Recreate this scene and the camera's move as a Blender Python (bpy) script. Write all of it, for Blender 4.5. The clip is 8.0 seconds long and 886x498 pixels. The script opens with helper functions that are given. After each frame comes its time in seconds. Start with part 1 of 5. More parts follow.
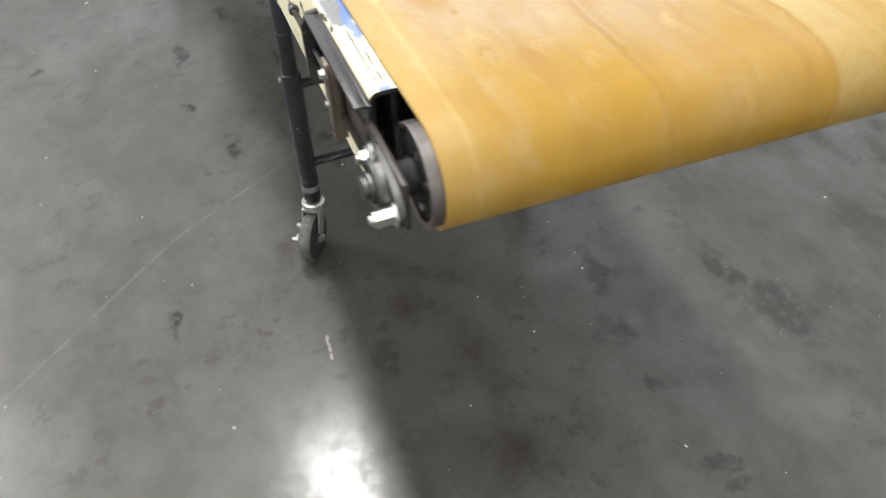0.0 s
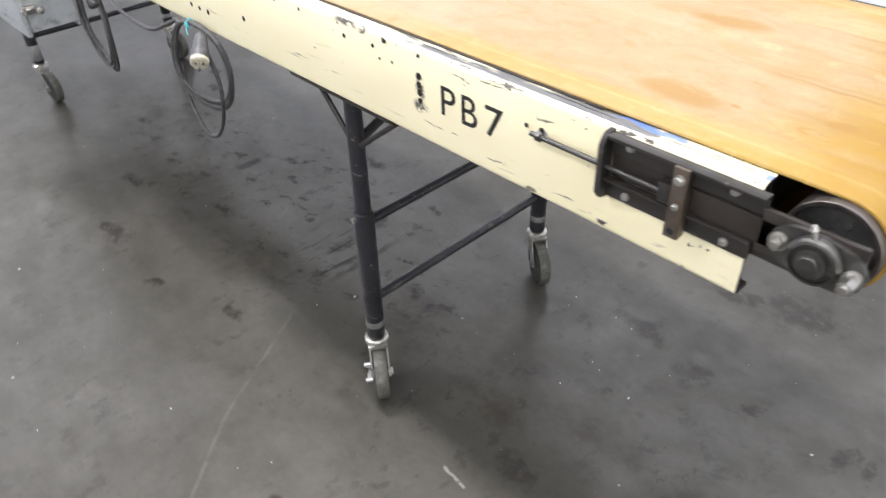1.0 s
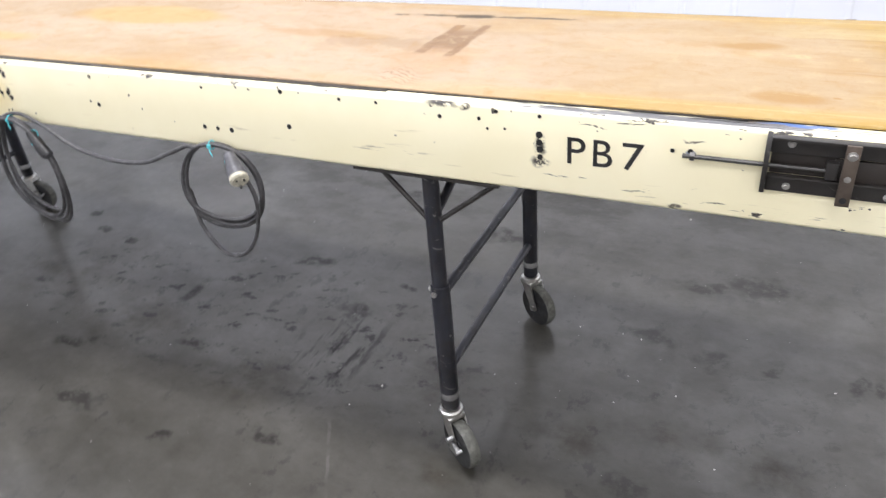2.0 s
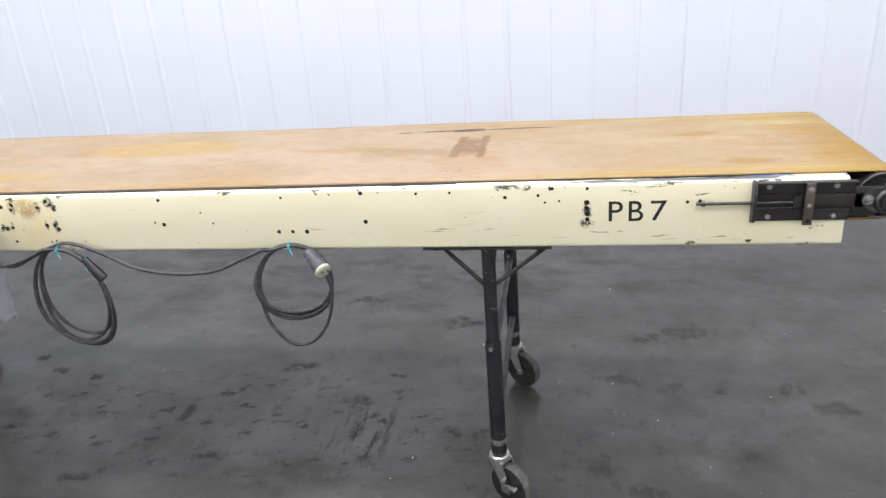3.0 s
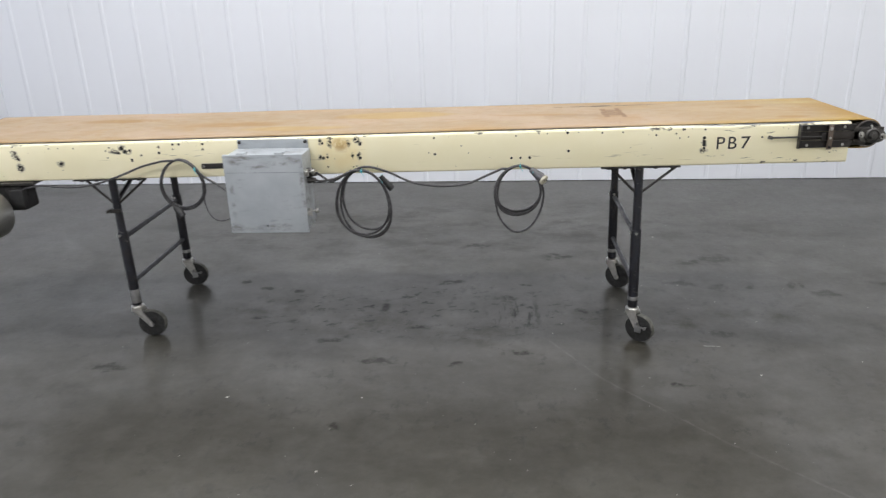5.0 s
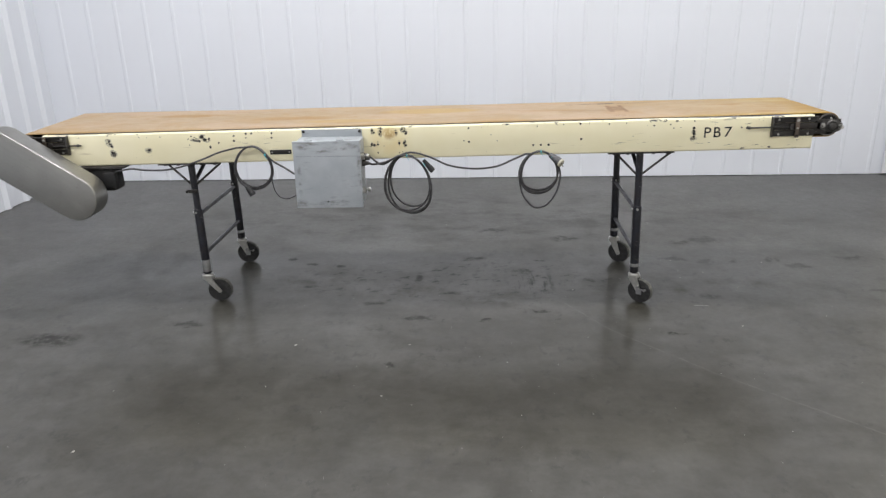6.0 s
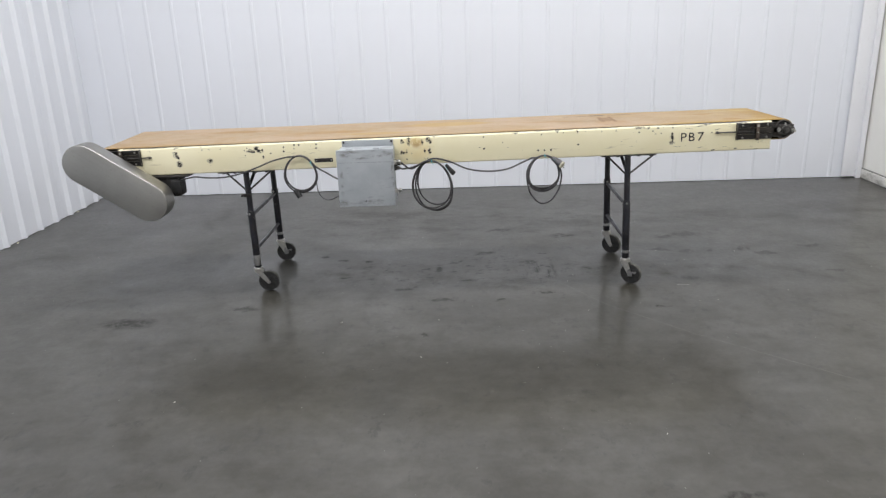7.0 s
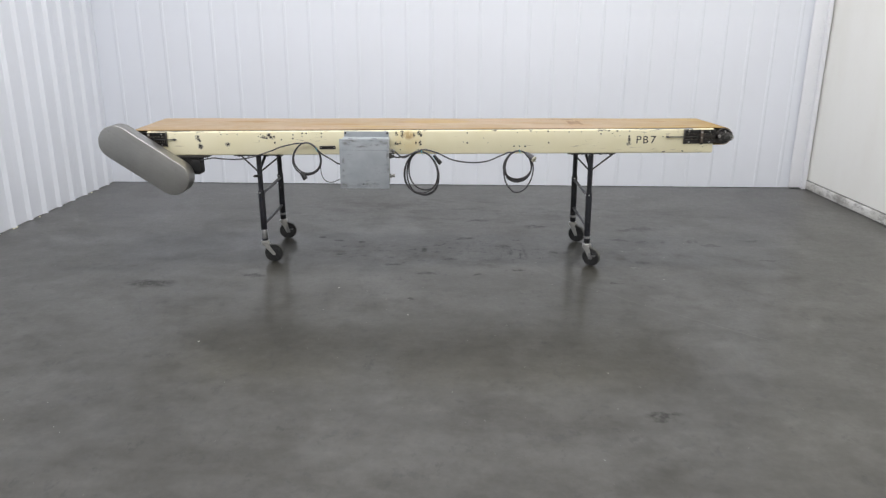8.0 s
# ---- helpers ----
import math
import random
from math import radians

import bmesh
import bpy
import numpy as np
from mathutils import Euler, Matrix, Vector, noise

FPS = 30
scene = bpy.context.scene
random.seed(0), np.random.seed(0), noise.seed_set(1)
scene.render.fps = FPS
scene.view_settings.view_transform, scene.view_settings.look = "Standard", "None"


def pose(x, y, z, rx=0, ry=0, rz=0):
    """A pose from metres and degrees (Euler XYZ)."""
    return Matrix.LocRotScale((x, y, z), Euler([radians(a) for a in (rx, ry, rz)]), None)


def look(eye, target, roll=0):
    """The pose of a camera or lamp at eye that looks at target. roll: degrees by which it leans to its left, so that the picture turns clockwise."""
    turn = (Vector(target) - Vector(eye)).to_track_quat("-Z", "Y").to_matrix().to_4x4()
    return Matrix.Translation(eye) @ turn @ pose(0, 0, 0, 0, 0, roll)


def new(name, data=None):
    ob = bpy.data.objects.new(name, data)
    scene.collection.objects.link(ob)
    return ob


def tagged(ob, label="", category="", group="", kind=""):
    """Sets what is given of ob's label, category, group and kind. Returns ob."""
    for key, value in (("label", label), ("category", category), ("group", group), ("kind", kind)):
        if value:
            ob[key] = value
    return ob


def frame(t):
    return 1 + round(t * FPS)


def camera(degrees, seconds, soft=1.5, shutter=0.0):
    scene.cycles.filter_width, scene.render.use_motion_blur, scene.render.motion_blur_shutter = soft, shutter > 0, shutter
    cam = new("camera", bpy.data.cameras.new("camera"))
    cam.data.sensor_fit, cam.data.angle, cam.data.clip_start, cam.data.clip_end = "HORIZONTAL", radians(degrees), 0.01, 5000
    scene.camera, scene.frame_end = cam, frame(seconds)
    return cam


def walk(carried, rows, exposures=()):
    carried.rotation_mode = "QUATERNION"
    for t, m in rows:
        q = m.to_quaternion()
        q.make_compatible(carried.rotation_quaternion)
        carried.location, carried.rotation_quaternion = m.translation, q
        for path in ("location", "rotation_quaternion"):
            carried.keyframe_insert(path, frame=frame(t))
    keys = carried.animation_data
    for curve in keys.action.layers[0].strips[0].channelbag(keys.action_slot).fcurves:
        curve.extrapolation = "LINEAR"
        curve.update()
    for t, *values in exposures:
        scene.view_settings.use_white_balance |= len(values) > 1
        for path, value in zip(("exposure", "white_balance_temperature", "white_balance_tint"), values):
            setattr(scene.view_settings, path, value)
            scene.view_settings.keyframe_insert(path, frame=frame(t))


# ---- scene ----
cam = camera(63.0, 8.0, soft=1.3, shutter=0.35)
PATH = [
    (0, (0.469, 0.028, 1.335), (-0.831, 0.511, -0.106), -1.7),
    (0.5, (0.341, -0.238, 1.344), (-0.883, 0.574, -0.013), -0.9),
    (1, (0.13, -0.504, 1.37), (-1.027, 0.55, 0.124), -1.9),
    (1.5, (-0.046, -0.755, 1.405), (-0.968, 0.543, 0.195), -2.1),
    (2, (-0.291, -0.912, 1.394), (-1.068, 0.585, 0.319), -4.8),
    (2.2, (-0.376, -0.985, 1.412), (-1.04, 0.601, 0.39), -3.9),
    (3.3, (-0.765, -1.586, 1.473), (-0.986, 0.249, 0.709), -3.6),
    (3.5, (-0.811, -1.707, 1.484), (-0.956, 0.128, 0.702), -2.7),
    (4, (-1.134, -2.033, 1.491), (-1.264, -0.17, 0.775), -2.4),
    (4.5, (-1.285, -2.368, 1.472), (-1.436, -0.507, 0.756), -2.0),
    (5, (-1.474, -2.679, 1.501), (-1.613, -0.811, 0.798), -1.7),
    (5.2, (-1.539, -2.784, 1.483), (-1.678, -0.91, 0.798), -2.1),
    (6.3, (-1.699, -3.462, 1.536), (-1.782, -1.576, 0.877), -0.8),
    (6.5, (-1.74, -3.594, 1.546), (-1.823, -1.689, 0.943), -0.3),
    (7, (-1.829, -3.907, 1.562), (-1.89, -2.005, 0.948), -2.1),
    (7.5, (-1.81, -4.234, 1.552), (-1.864, -2.327, 0.951), -1.2),
    (8, (-1.841, -4.559, 1.553), (-1.849, -2.646, 0.969), 0.4),
]
EXPOSURES = [(0.0, -0.19, 6600, 9), (0.5, -0.14, 6580, 9), (1.0, -0.06, 6520, 13), (1.5, -0.05, 6450, 15), (2.2, -0.27, 6350, 15), (3.5, -0.55, 6280, 13), (4.5, -0.72, 6480, 12), (5.0, -0.78, 6540, 11), (6.5, -0.83, 6600, 11), (8.0, -0.88, 6540, 11)]
walk(cam, [(t, look(eye, target, roll)) for t, eye, target, roll in PATH], EXPOSURES)

# ---- light ----
world = bpy.data.worlds.new("world")
scene.world = world
world.use_nodes = True
world.node_tree.nodes["Background"].inputs[0].default_value = (0.75, 0.85, 1.0, 1)
world.node_tree.nodes["Background"].inputs[1].default_value = 0.05


def ceiling_lamp(x, y, z, sx, sy, watts, colour=(0.985, 0.99, 1.0)):
    """A flat lamp that shines straight down."""
    data = bpy.data.lights.new("ceiling_lamp", "AREA")
    data.shape, data.size, data.size_y = "RECTANGLE", sx, sy
    data.energy, data.color = watts, colour
    ob = new("ceiling_lamp", data)
    ob.matrix_world = pose(x, y, z)
    return ob


ROOM_H = 5.2
# the first follows its floor highlight; the others are unseen, added as fill
for lx, ly, watts in ((-2.75, 0.19, 212), (0.3, 0.19, 164), (-4.6, -3.6, 290), (0.3, -2.9, 105), (-3.2, -6.1, 75), (0.3, -6.1, 65)):
    ceiling_lamp(lx, ly, ROOM_H - 0.12, 1.2, 0.36, watts)

# ---- materials ----


class Mat:
    """A node material built by short calls; every value may be a number, a colour or a socket."""

    def __init__(self, name, rough=0.5, metal=0.0, spec=0.5):
        self.m = bpy.data.materials.new(name)
        self.m.use_nodes = True
        self.t = self.m.node_tree
        self.b = self.t.nodes["Principled BSDF"]
        self.b.inputs["Roughness"].default_value = rough
        self.b.inputs["Metallic"].default_value = metal
        self.b.inputs["Specular IOR Level"].default_value = spec
        self.co = self.t.nodes.new("ShaderNodeTexCoord").outputs["Object"]

    def put(self, socket, v):
        if isinstance(v, bpy.types.NodeSocket):
            self.t.links.new(v, socket)
        elif isinstance(v, (tuple, list)) and len(v) == 3 and socket.type == "RGBA":
            socket.default_value = (*v, 1)
        else:
            socket.default_value = v

    def node(self, kind, ins, out=0, **props):
        n = self.t.nodes.new(kind)
        if kind == "ShaderNodeTexNoise":
            n.normalize = True
        if "operation" in props:
            n.operation = props["operation"]
        if "use_clamp" in props:
            n.use_clamp = props["use_clamp"]
        if "vector_type" in props:
            n.vector_type = props["vector_type"]
        if "interpolation_type" in props:
            n.interpolation_type = props["interpolation_type"]
        if "bands_direction" in props:
            n.wave_type, n.bands_direction = "BANDS", props["bands_direction"]
        for k, v in ins.items():
            self.put(n.inputs[k], v)
        return n.outputs[out]

    def math(self, op, a, b=0.0, clamp=False):
        return self.node("ShaderNodeMath", {0: a, 1: b}, operation=op, use_clamp=clamp)

    def map(self, loc=(0, 0, 0), rot=(0, 0, 0), scale=(1, 1, 1), vec=None):
        return self.node("ShaderNodeMapping", {"Vector": vec or self.co, "Location": loc, "Rotation": rot, "Scale": scale}, vector_type="TEXTURE")

    def noise(self, scale, detail=4.0, rough=0.55, vec=None, dist=0.0):
        return self.node("ShaderNodeTexNoise", {"Vector": vec or self.co, "Scale": scale, "Detail": detail, "Roughness": rough, "Distortion": dist})

    def step(self, v, lo, hi, a=0.0, b=1.0):
        return self.node("ShaderNodeMapRange", {"Value": v, "From Min": lo, "From Max": hi, "To Min": a, "To Max": b}, interpolation_type="SMOOTHSTEP")

    def mix(self, f, a, b, mode="MIX"):
        n = self.t.nodes.new("ShaderNodeMix")
        n.data_type, n.blend_type, n.clamp_factor = "RGBA", mode, True
        for i, v in ((0, f), (6, a), (7, b)):
            self.put(n.inputs[i], v)
        return n.outputs[2]

    def sep(self, vec=None):
        n = self.t.nodes.new("ShaderNodeSeparateXYZ")
        self.t.links.new(vec or self.co, n.inputs[0])
        return n.outputs

    def warped(self, amount, scale):
        """Object coordinates pushed about by noise, for ragged outlines."""
        n = self.node("ShaderNodeTexNoise", {"Vector": self.co, "Scale": scale, "Detail": 4.0}, out=1)
        off = self.node("ShaderNodeVectorMath", {0: n, 1: (0.5, 0.5, 0.5)}, operation="SUBTRACT")
        off = self.node("ShaderNodeVectorMath", {0: off, "Scale": amount}, operation="SCALE")
        return self.node("ShaderNodeVectorMath", {0: self.co, 1: off}, operation="ADD")

    def spot(self, vec, x, y, z, rx, ry, rz, soft=0.5):
        """1 inside an ellipsoid about (x, y, z), 0 outside."""
        p = self.map((x, y, z), (0, 0, 0), (rx, ry, rz), vec)
        d = self.node("ShaderNodeVectorMath", {0: p}, out=1, operation="LENGTH")
        return self.step(d, 1.0, 1.0 - soft, 0.0, 1.0)

    def line(self, vec, x0, y0, x1, y1, w):
        """1 on the floor's segment of width w, 0 off it."""
        L, a = math.hypot(x1 - x0, y1 - y0), math.atan2(y1 - y0, x1 - x0)
        s = self.sep(self.map((x0, y0, 0), (0, 0, a), (1, 1, 1), vec))
        across = self.step(self.math("ABSOLUTE", s[1]), w, w * 0.35)
        along = self.math("MULTIPLY", self.step(s[0], 0.0, L * 0.05), self.step(s[0], L, L * 0.9))
        return self.math("MULTIPLY", across, along)

    def add(self, *vs):
        out = vs[0]
        for v in vs[1:]:
            out = self.math("ADD", out, v, clamp=True)
        return out

    def done(self, colour, rough=None, metal=None, bump=None, depth=0.001, strength=0.5):
        self.put(self.b.inputs["Base Color"], colour)
        if rough is not None:
            self.put(self.b.inputs["Roughness"], rough)
        if metal is not None:
            self.put(self.b.inputs["Metallic"], metal)
        if bump is not None:
            n = self.node("ShaderNodeBump", {"Height": bump, "Distance": depth, "Strength": strength})
            self.t.links.new(n, self.b.inputs["Normal"])
        return self.m


def floor_material():
    k = Mat("polished_concrete", 0.5, 0.0, 0.58)
    w = k.warped(0.15, 13.0)
    cloud = k.noise(0.9, 5, 0.6)
    fine = k.noise(14, 6, 0.7)
    grit = k.noise(160, 3, 0.6)
    base = k.mix(k.step(cloud, 0.3, 0.72), (0.0230, 0.0214, 0.0162), (0.0328, 0.0309, 0.0248))
    base = k.mix(k.step(fine, 0.38, 0.68, 0.0, 0.40), base, (0.0525, 0.0504, 0.0432))
    dirt = k.noise(3.4, 8, 0.68)
    base = k.mix(k.step(dirt, 0.46, 0.66, 0.0, 0.65), base, (0.0213, 0.0195, 0.0144))
    base = k.mix(k.step(k.noise(2.6, 8, 0.7, k.map(loc=(3, 7, 0))), 0.48, 0.70, 0.0, 0.45), base, (0.0639, 0.0618, 0.0547))
    base = k.mix(k.step(k.noise(4.4, 8, 0.7, k.map(loc=(8, 3, 0), scale=(1.4, 1, 1))), 0.50, 0.66, 0.0, 0.40), base, (0.0163, 0.0149, 0.0108))
    # small worn pits and scuffs, thinly spread
    pits = k.math("MULTIPLY", k.step(k.noise(17, 6, 0.72, k.map(loc=(1, 2, 0), scale=(1.0, 1.5, 1))), 0.545, 0.61), k.step(k.noise(3.1, 4, 0.6, k.map(loc=(5, 1, 0))), 0.42, 0.58))
    base = k.mix(k.math("MULTIPLY", pits, 0.85), base, (0.0199, 0.0185, 0.0166))
    base = k.mix(k.step(k.noise(70, 3, 0.6), 0.63, 0.70, 0.0, 0.40), base, (0.0213, 0.0199, 0.0180))
    # oil stains and scuffs where the conveyor has stood
    grime = None
    for x, y, rx, ry in ((-0.511, 0.793, 0.09, 0.045), (-0.345, 0.745, 0.07, 0.05), (-0.26, 1.14, 0.15, 0.11), (-0.40, 1.10, 0.10, 0.05), (-0.187, 0.745, 0.03, 0.025), (0.023, 0.766, 0.035, 0.03),
                         (0.072, 0.762, 0.025, 0.04), (-0.746, -0.19, 0.06, 0.035), (-0.47, 0.24, 0.07, 0.05), (-1.646, -0.049, 0.05, 0.035), (-1.356, 0.063, 0.055, 0.03),
                         (-1.698, 0.81, 0.10, 0.05), (-1.405, 0.61, 0.09, 0.05), (-2.797, 0.826, 0.04, 0.022), (-2.645, 0.712, 0.045, 0.022), (-2.480, 0.707, 0.035, 0.022), (0.50, 0.795, 0.11, 0.055), (0.155, 0.671, 0.10, 0.045),
                         (0.44, 0.30, 0.09, 0.03), (-1.11, 1.17, 0.13, 0.05), (-1.555, 1.36, 0.12, 0.045), (-1.31, 0.772, 0.05, 0.03), (-1.69, 0.804, 0.06, 0.03), (-2.0, 0.52, 0.045, 0.11), (-3.70, -0.26, 0.20, 0.10),
                         (-0.92, -1.853, 0.10, 0.05), (-2.055, -0.50, 0.05, 0.03), (-2.21, 0.17, 0.10, 0.04), (-1.985, -0.02, 0.10, 0.045), (-3.10, -0.095, 0.10, 0.04), (-1.82, 0.284, 0.07, 0.035), (-2.59, 0.385, 0.07, 0.03), (-1.05, 0.45, 0.05, 0.04)):
        s = k.spot(w, x, y, 0, rx, ry, 1.0, 0.7)
        grime = s if grime is None else k.math("MAXIMUM", grime, s)
    # thin stains, which also paint in the brown tint of the conveyor's shadow
    thin = None
    for x, y, rx, ry in ((-2.05, 0.32, 0.35, 0.16), (-1.55, 0.24, 0.25, 0.14), (-1.02, 0.36, 0.16, 0.12), (-0.62, 0.34, 0.18, 0.08), (-2.62, 0.44, 0.30, 0.15), (-0.90, 0.13, 0.08, 0.05), (-0.40, 0.42, 0.16, 0.07), (-0.16, 0.40, 0.10, 0.06)):
        s = k.spot(w, x, y, 0, rx * 1.2, ry * 1.3, 1.0, 1.0)
        thin = s if thin is None else k.math("MAXIMUM", thin, s)
    base = k.mix(k.math("MULTIPLY", thin, k.step(k.noise(7, 8, 0.7), 0.40, 0.58, 0.15, 0.9)), base, (0.0180, 0.0150, 0.0078))
    swarf = k.math("MULTIPLY", k.math("MAXIMUM", k.spot(w, -1.8, 0.48, 0, 1.25, 0.42, 1.0, 0.55), k.math("MULTIPLY", k.spot(w, -0.2, 0.55, 0, 0.6, 0.55, 1.0, 0.9), 0.35)), k.step(k.noise(19, 6, 0.70, k.map(rot=(0, 0, 0.4), loc=(2, 9, 0), scale=(1.6, 1, 1))), 0.55, 0.64))
    base = k.mix(k.math("MULTIPLY", swarf, 0.95), base, (0.0092, 0.0085, 0.0079))
    back = k.math("MULTIPLY", k.spot(w, -1.8, 1.7, 0, 3.2, 0.9, 1.0, 0.8), k.step(k.noise(5.5, 7, 0.7, k.map(loc=(4, 4, 0), scale=(2.0, 1, 1))), 0.47, 0.60))
    base = k.mix(k.math("MULTIPLY", back, 0.7), base, (0.0156, 0.0142, 0.0094))
    # brush-like streaks of dried grease
    rub = k.math("MULTIPLY", k.spot(w, -1.36, 0.42, 0, 0.20, 0.26, 1.0, 0.8), k.step(k.noise(20, 5, 0.65, k.map(scale=(1, 5, 1))), 0.50, 0.62))
    base = k.mix(k.math("MULTIPLY", rub, 0.80), base, (0.0071, 0.0064, 0.0058))
    grime = k.math("MULTIPLY", grime, k.step(k.noise(24, 6, 0.72), 0.37, 0.55, 0.20, 0.95))
    grime = k.math("MULTIPLY", grime, k.step(k.sep()[0], -0.75, -0.45, 1.0, 0.62))
    base = k.mix(grime, base, (0.0114, 0.0103, 0.0086))
    # pale scratches and a hairline joint
    w2 = k.warped(0.012, 20.0)
    marks = [k.line(w2, -1.235, 0.17, -1.03, -0.178, 0.0065), k.line(w2, -1.045, -0.155, -0.665, -0.585, 0.0065), k.line(w2, -0.685, -0.562, -0.12, -1.09, 0.0065),
             k.line(w2, 0.5, -1.2, 1.5, -1.5, 0.003)]
    pale = k.add(*marks)
    nick = k.math("MULTIPLY", k.line(w2, -0.592, 0.125, -0.508, 0.120, 0.0055), k.step(k.noise(60, 3, 0.6), 0.36, 0.5))
    base = k.mix(k.math("MULTIPLY", nick, 0.8), base, (0.1846, 0.1775, 0.1656))
    base = k.mix(k.math("MULTIPLY", pale, k.step(fine, 0.36, 0.6, 0.03, 0.30)), base, (0.1207, 0.1172, 0.1080))
    speck = k.step(k.noise(75, 1, 0.4), 0.80, 0.83, 0.0, 0.6)
    base = k.mix(speck, base, (0.40, 0.40, 0.37))
    # a thin sealer over ground concrete: a sharp sheen on a broad one
    rough = k.math("ADD", k.step(cloud, 0.25, 0.75, 0.46, 0.54), k.step(fine, 0.3, 0.8, 0.0, 0.10))
    rough = k.math("ADD", rough, k.math("MULTIPLY", grime, 0.12))
    trodden = k.spot(w, -1.5, 0.25, 0, 2.4, 1.1, 1.0, 0.9)
    pits = k.math("MULTIPLY", pits, k.math("ADD", k.math("MULTIPLY", trodden, 0.22), 0.05))
    dull = k.math("MAXIMUM", k.math("MAXIMUM", k.math("MULTIPLY", grime, 0.55), k.math("MULTIPLY", rub, 0.78)), k.math("MAXIMUM", k.math("MULTIPLY", swarf, 0.62), k.math("MAXIMUM", k.math("MULTIPLY", back, 0.35), pits)))
    thinned = k.math("MULTIPLY", thin, k.step(k.noise(9, 7, 0.72, k.map(loc=(6, 2, 0))), 0.42, 0.60))
    dull = k.math("MAXIMUM", dull, k.math("MULTIPLY", thinned, 0.40))
    # the sealer is worn in clouds and in hand-sized patches
    patch = k.math("MULTIPLY", k.step(k.noise(2.2, 6, 0.68, k.map(loc=(9, 5, 0), scale=(1.5, 1, 1))), 0.36, 0.64, 0.80, 1.08), k.step(k.noise(10, 7, 0.72, k.map(loc=(2, 6, 0), scale=(1.3, 1, 1))), 0.36, 0.64, 0.84, 1.08))
    bright = k.math("MULTIPLY", k.math("SUBTRACT", 1.0, k.math("MULTIPLY", dull, 0.92)), patch)
    sealer = k.math("MULTIPLY", k.step(dirt, 0.40, 0.64, 0.88, 0.60), bright)
    sealer = k.math("MULTIPLY", sealer, k.step(k.noise(42, 6, 0.75, k.map(loc=(3, 3, 0))), 0.40, 0.60, 0.55, 1.0))
    k.put(k.b.inputs["Coat Weight"], sealer)
    k.put(k.b.inputs["Specular IOR Level"], k.math("MULTIPLY", bright, 0.70))
    k.put(k.b.inputs["Specular Tint"], (1.0, 0.985, 0.93, 1.0))
    k.put(k.b.inputs["Coat Roughness"], k.math("ADD", k.step(cloud, 0.25, 0.75, 0.12, 0.17), k.step(fine, 0.3, 0.8, 0.0, 0.08)))
    h = k.math("ADD", k.math("MULTIPLY", k.noise(7, 3), 1.0), k.math("MULTIPLY", grit, 0.12))
    return k.done(base, rough, bump=h, depth=0.002, strength=0.16)


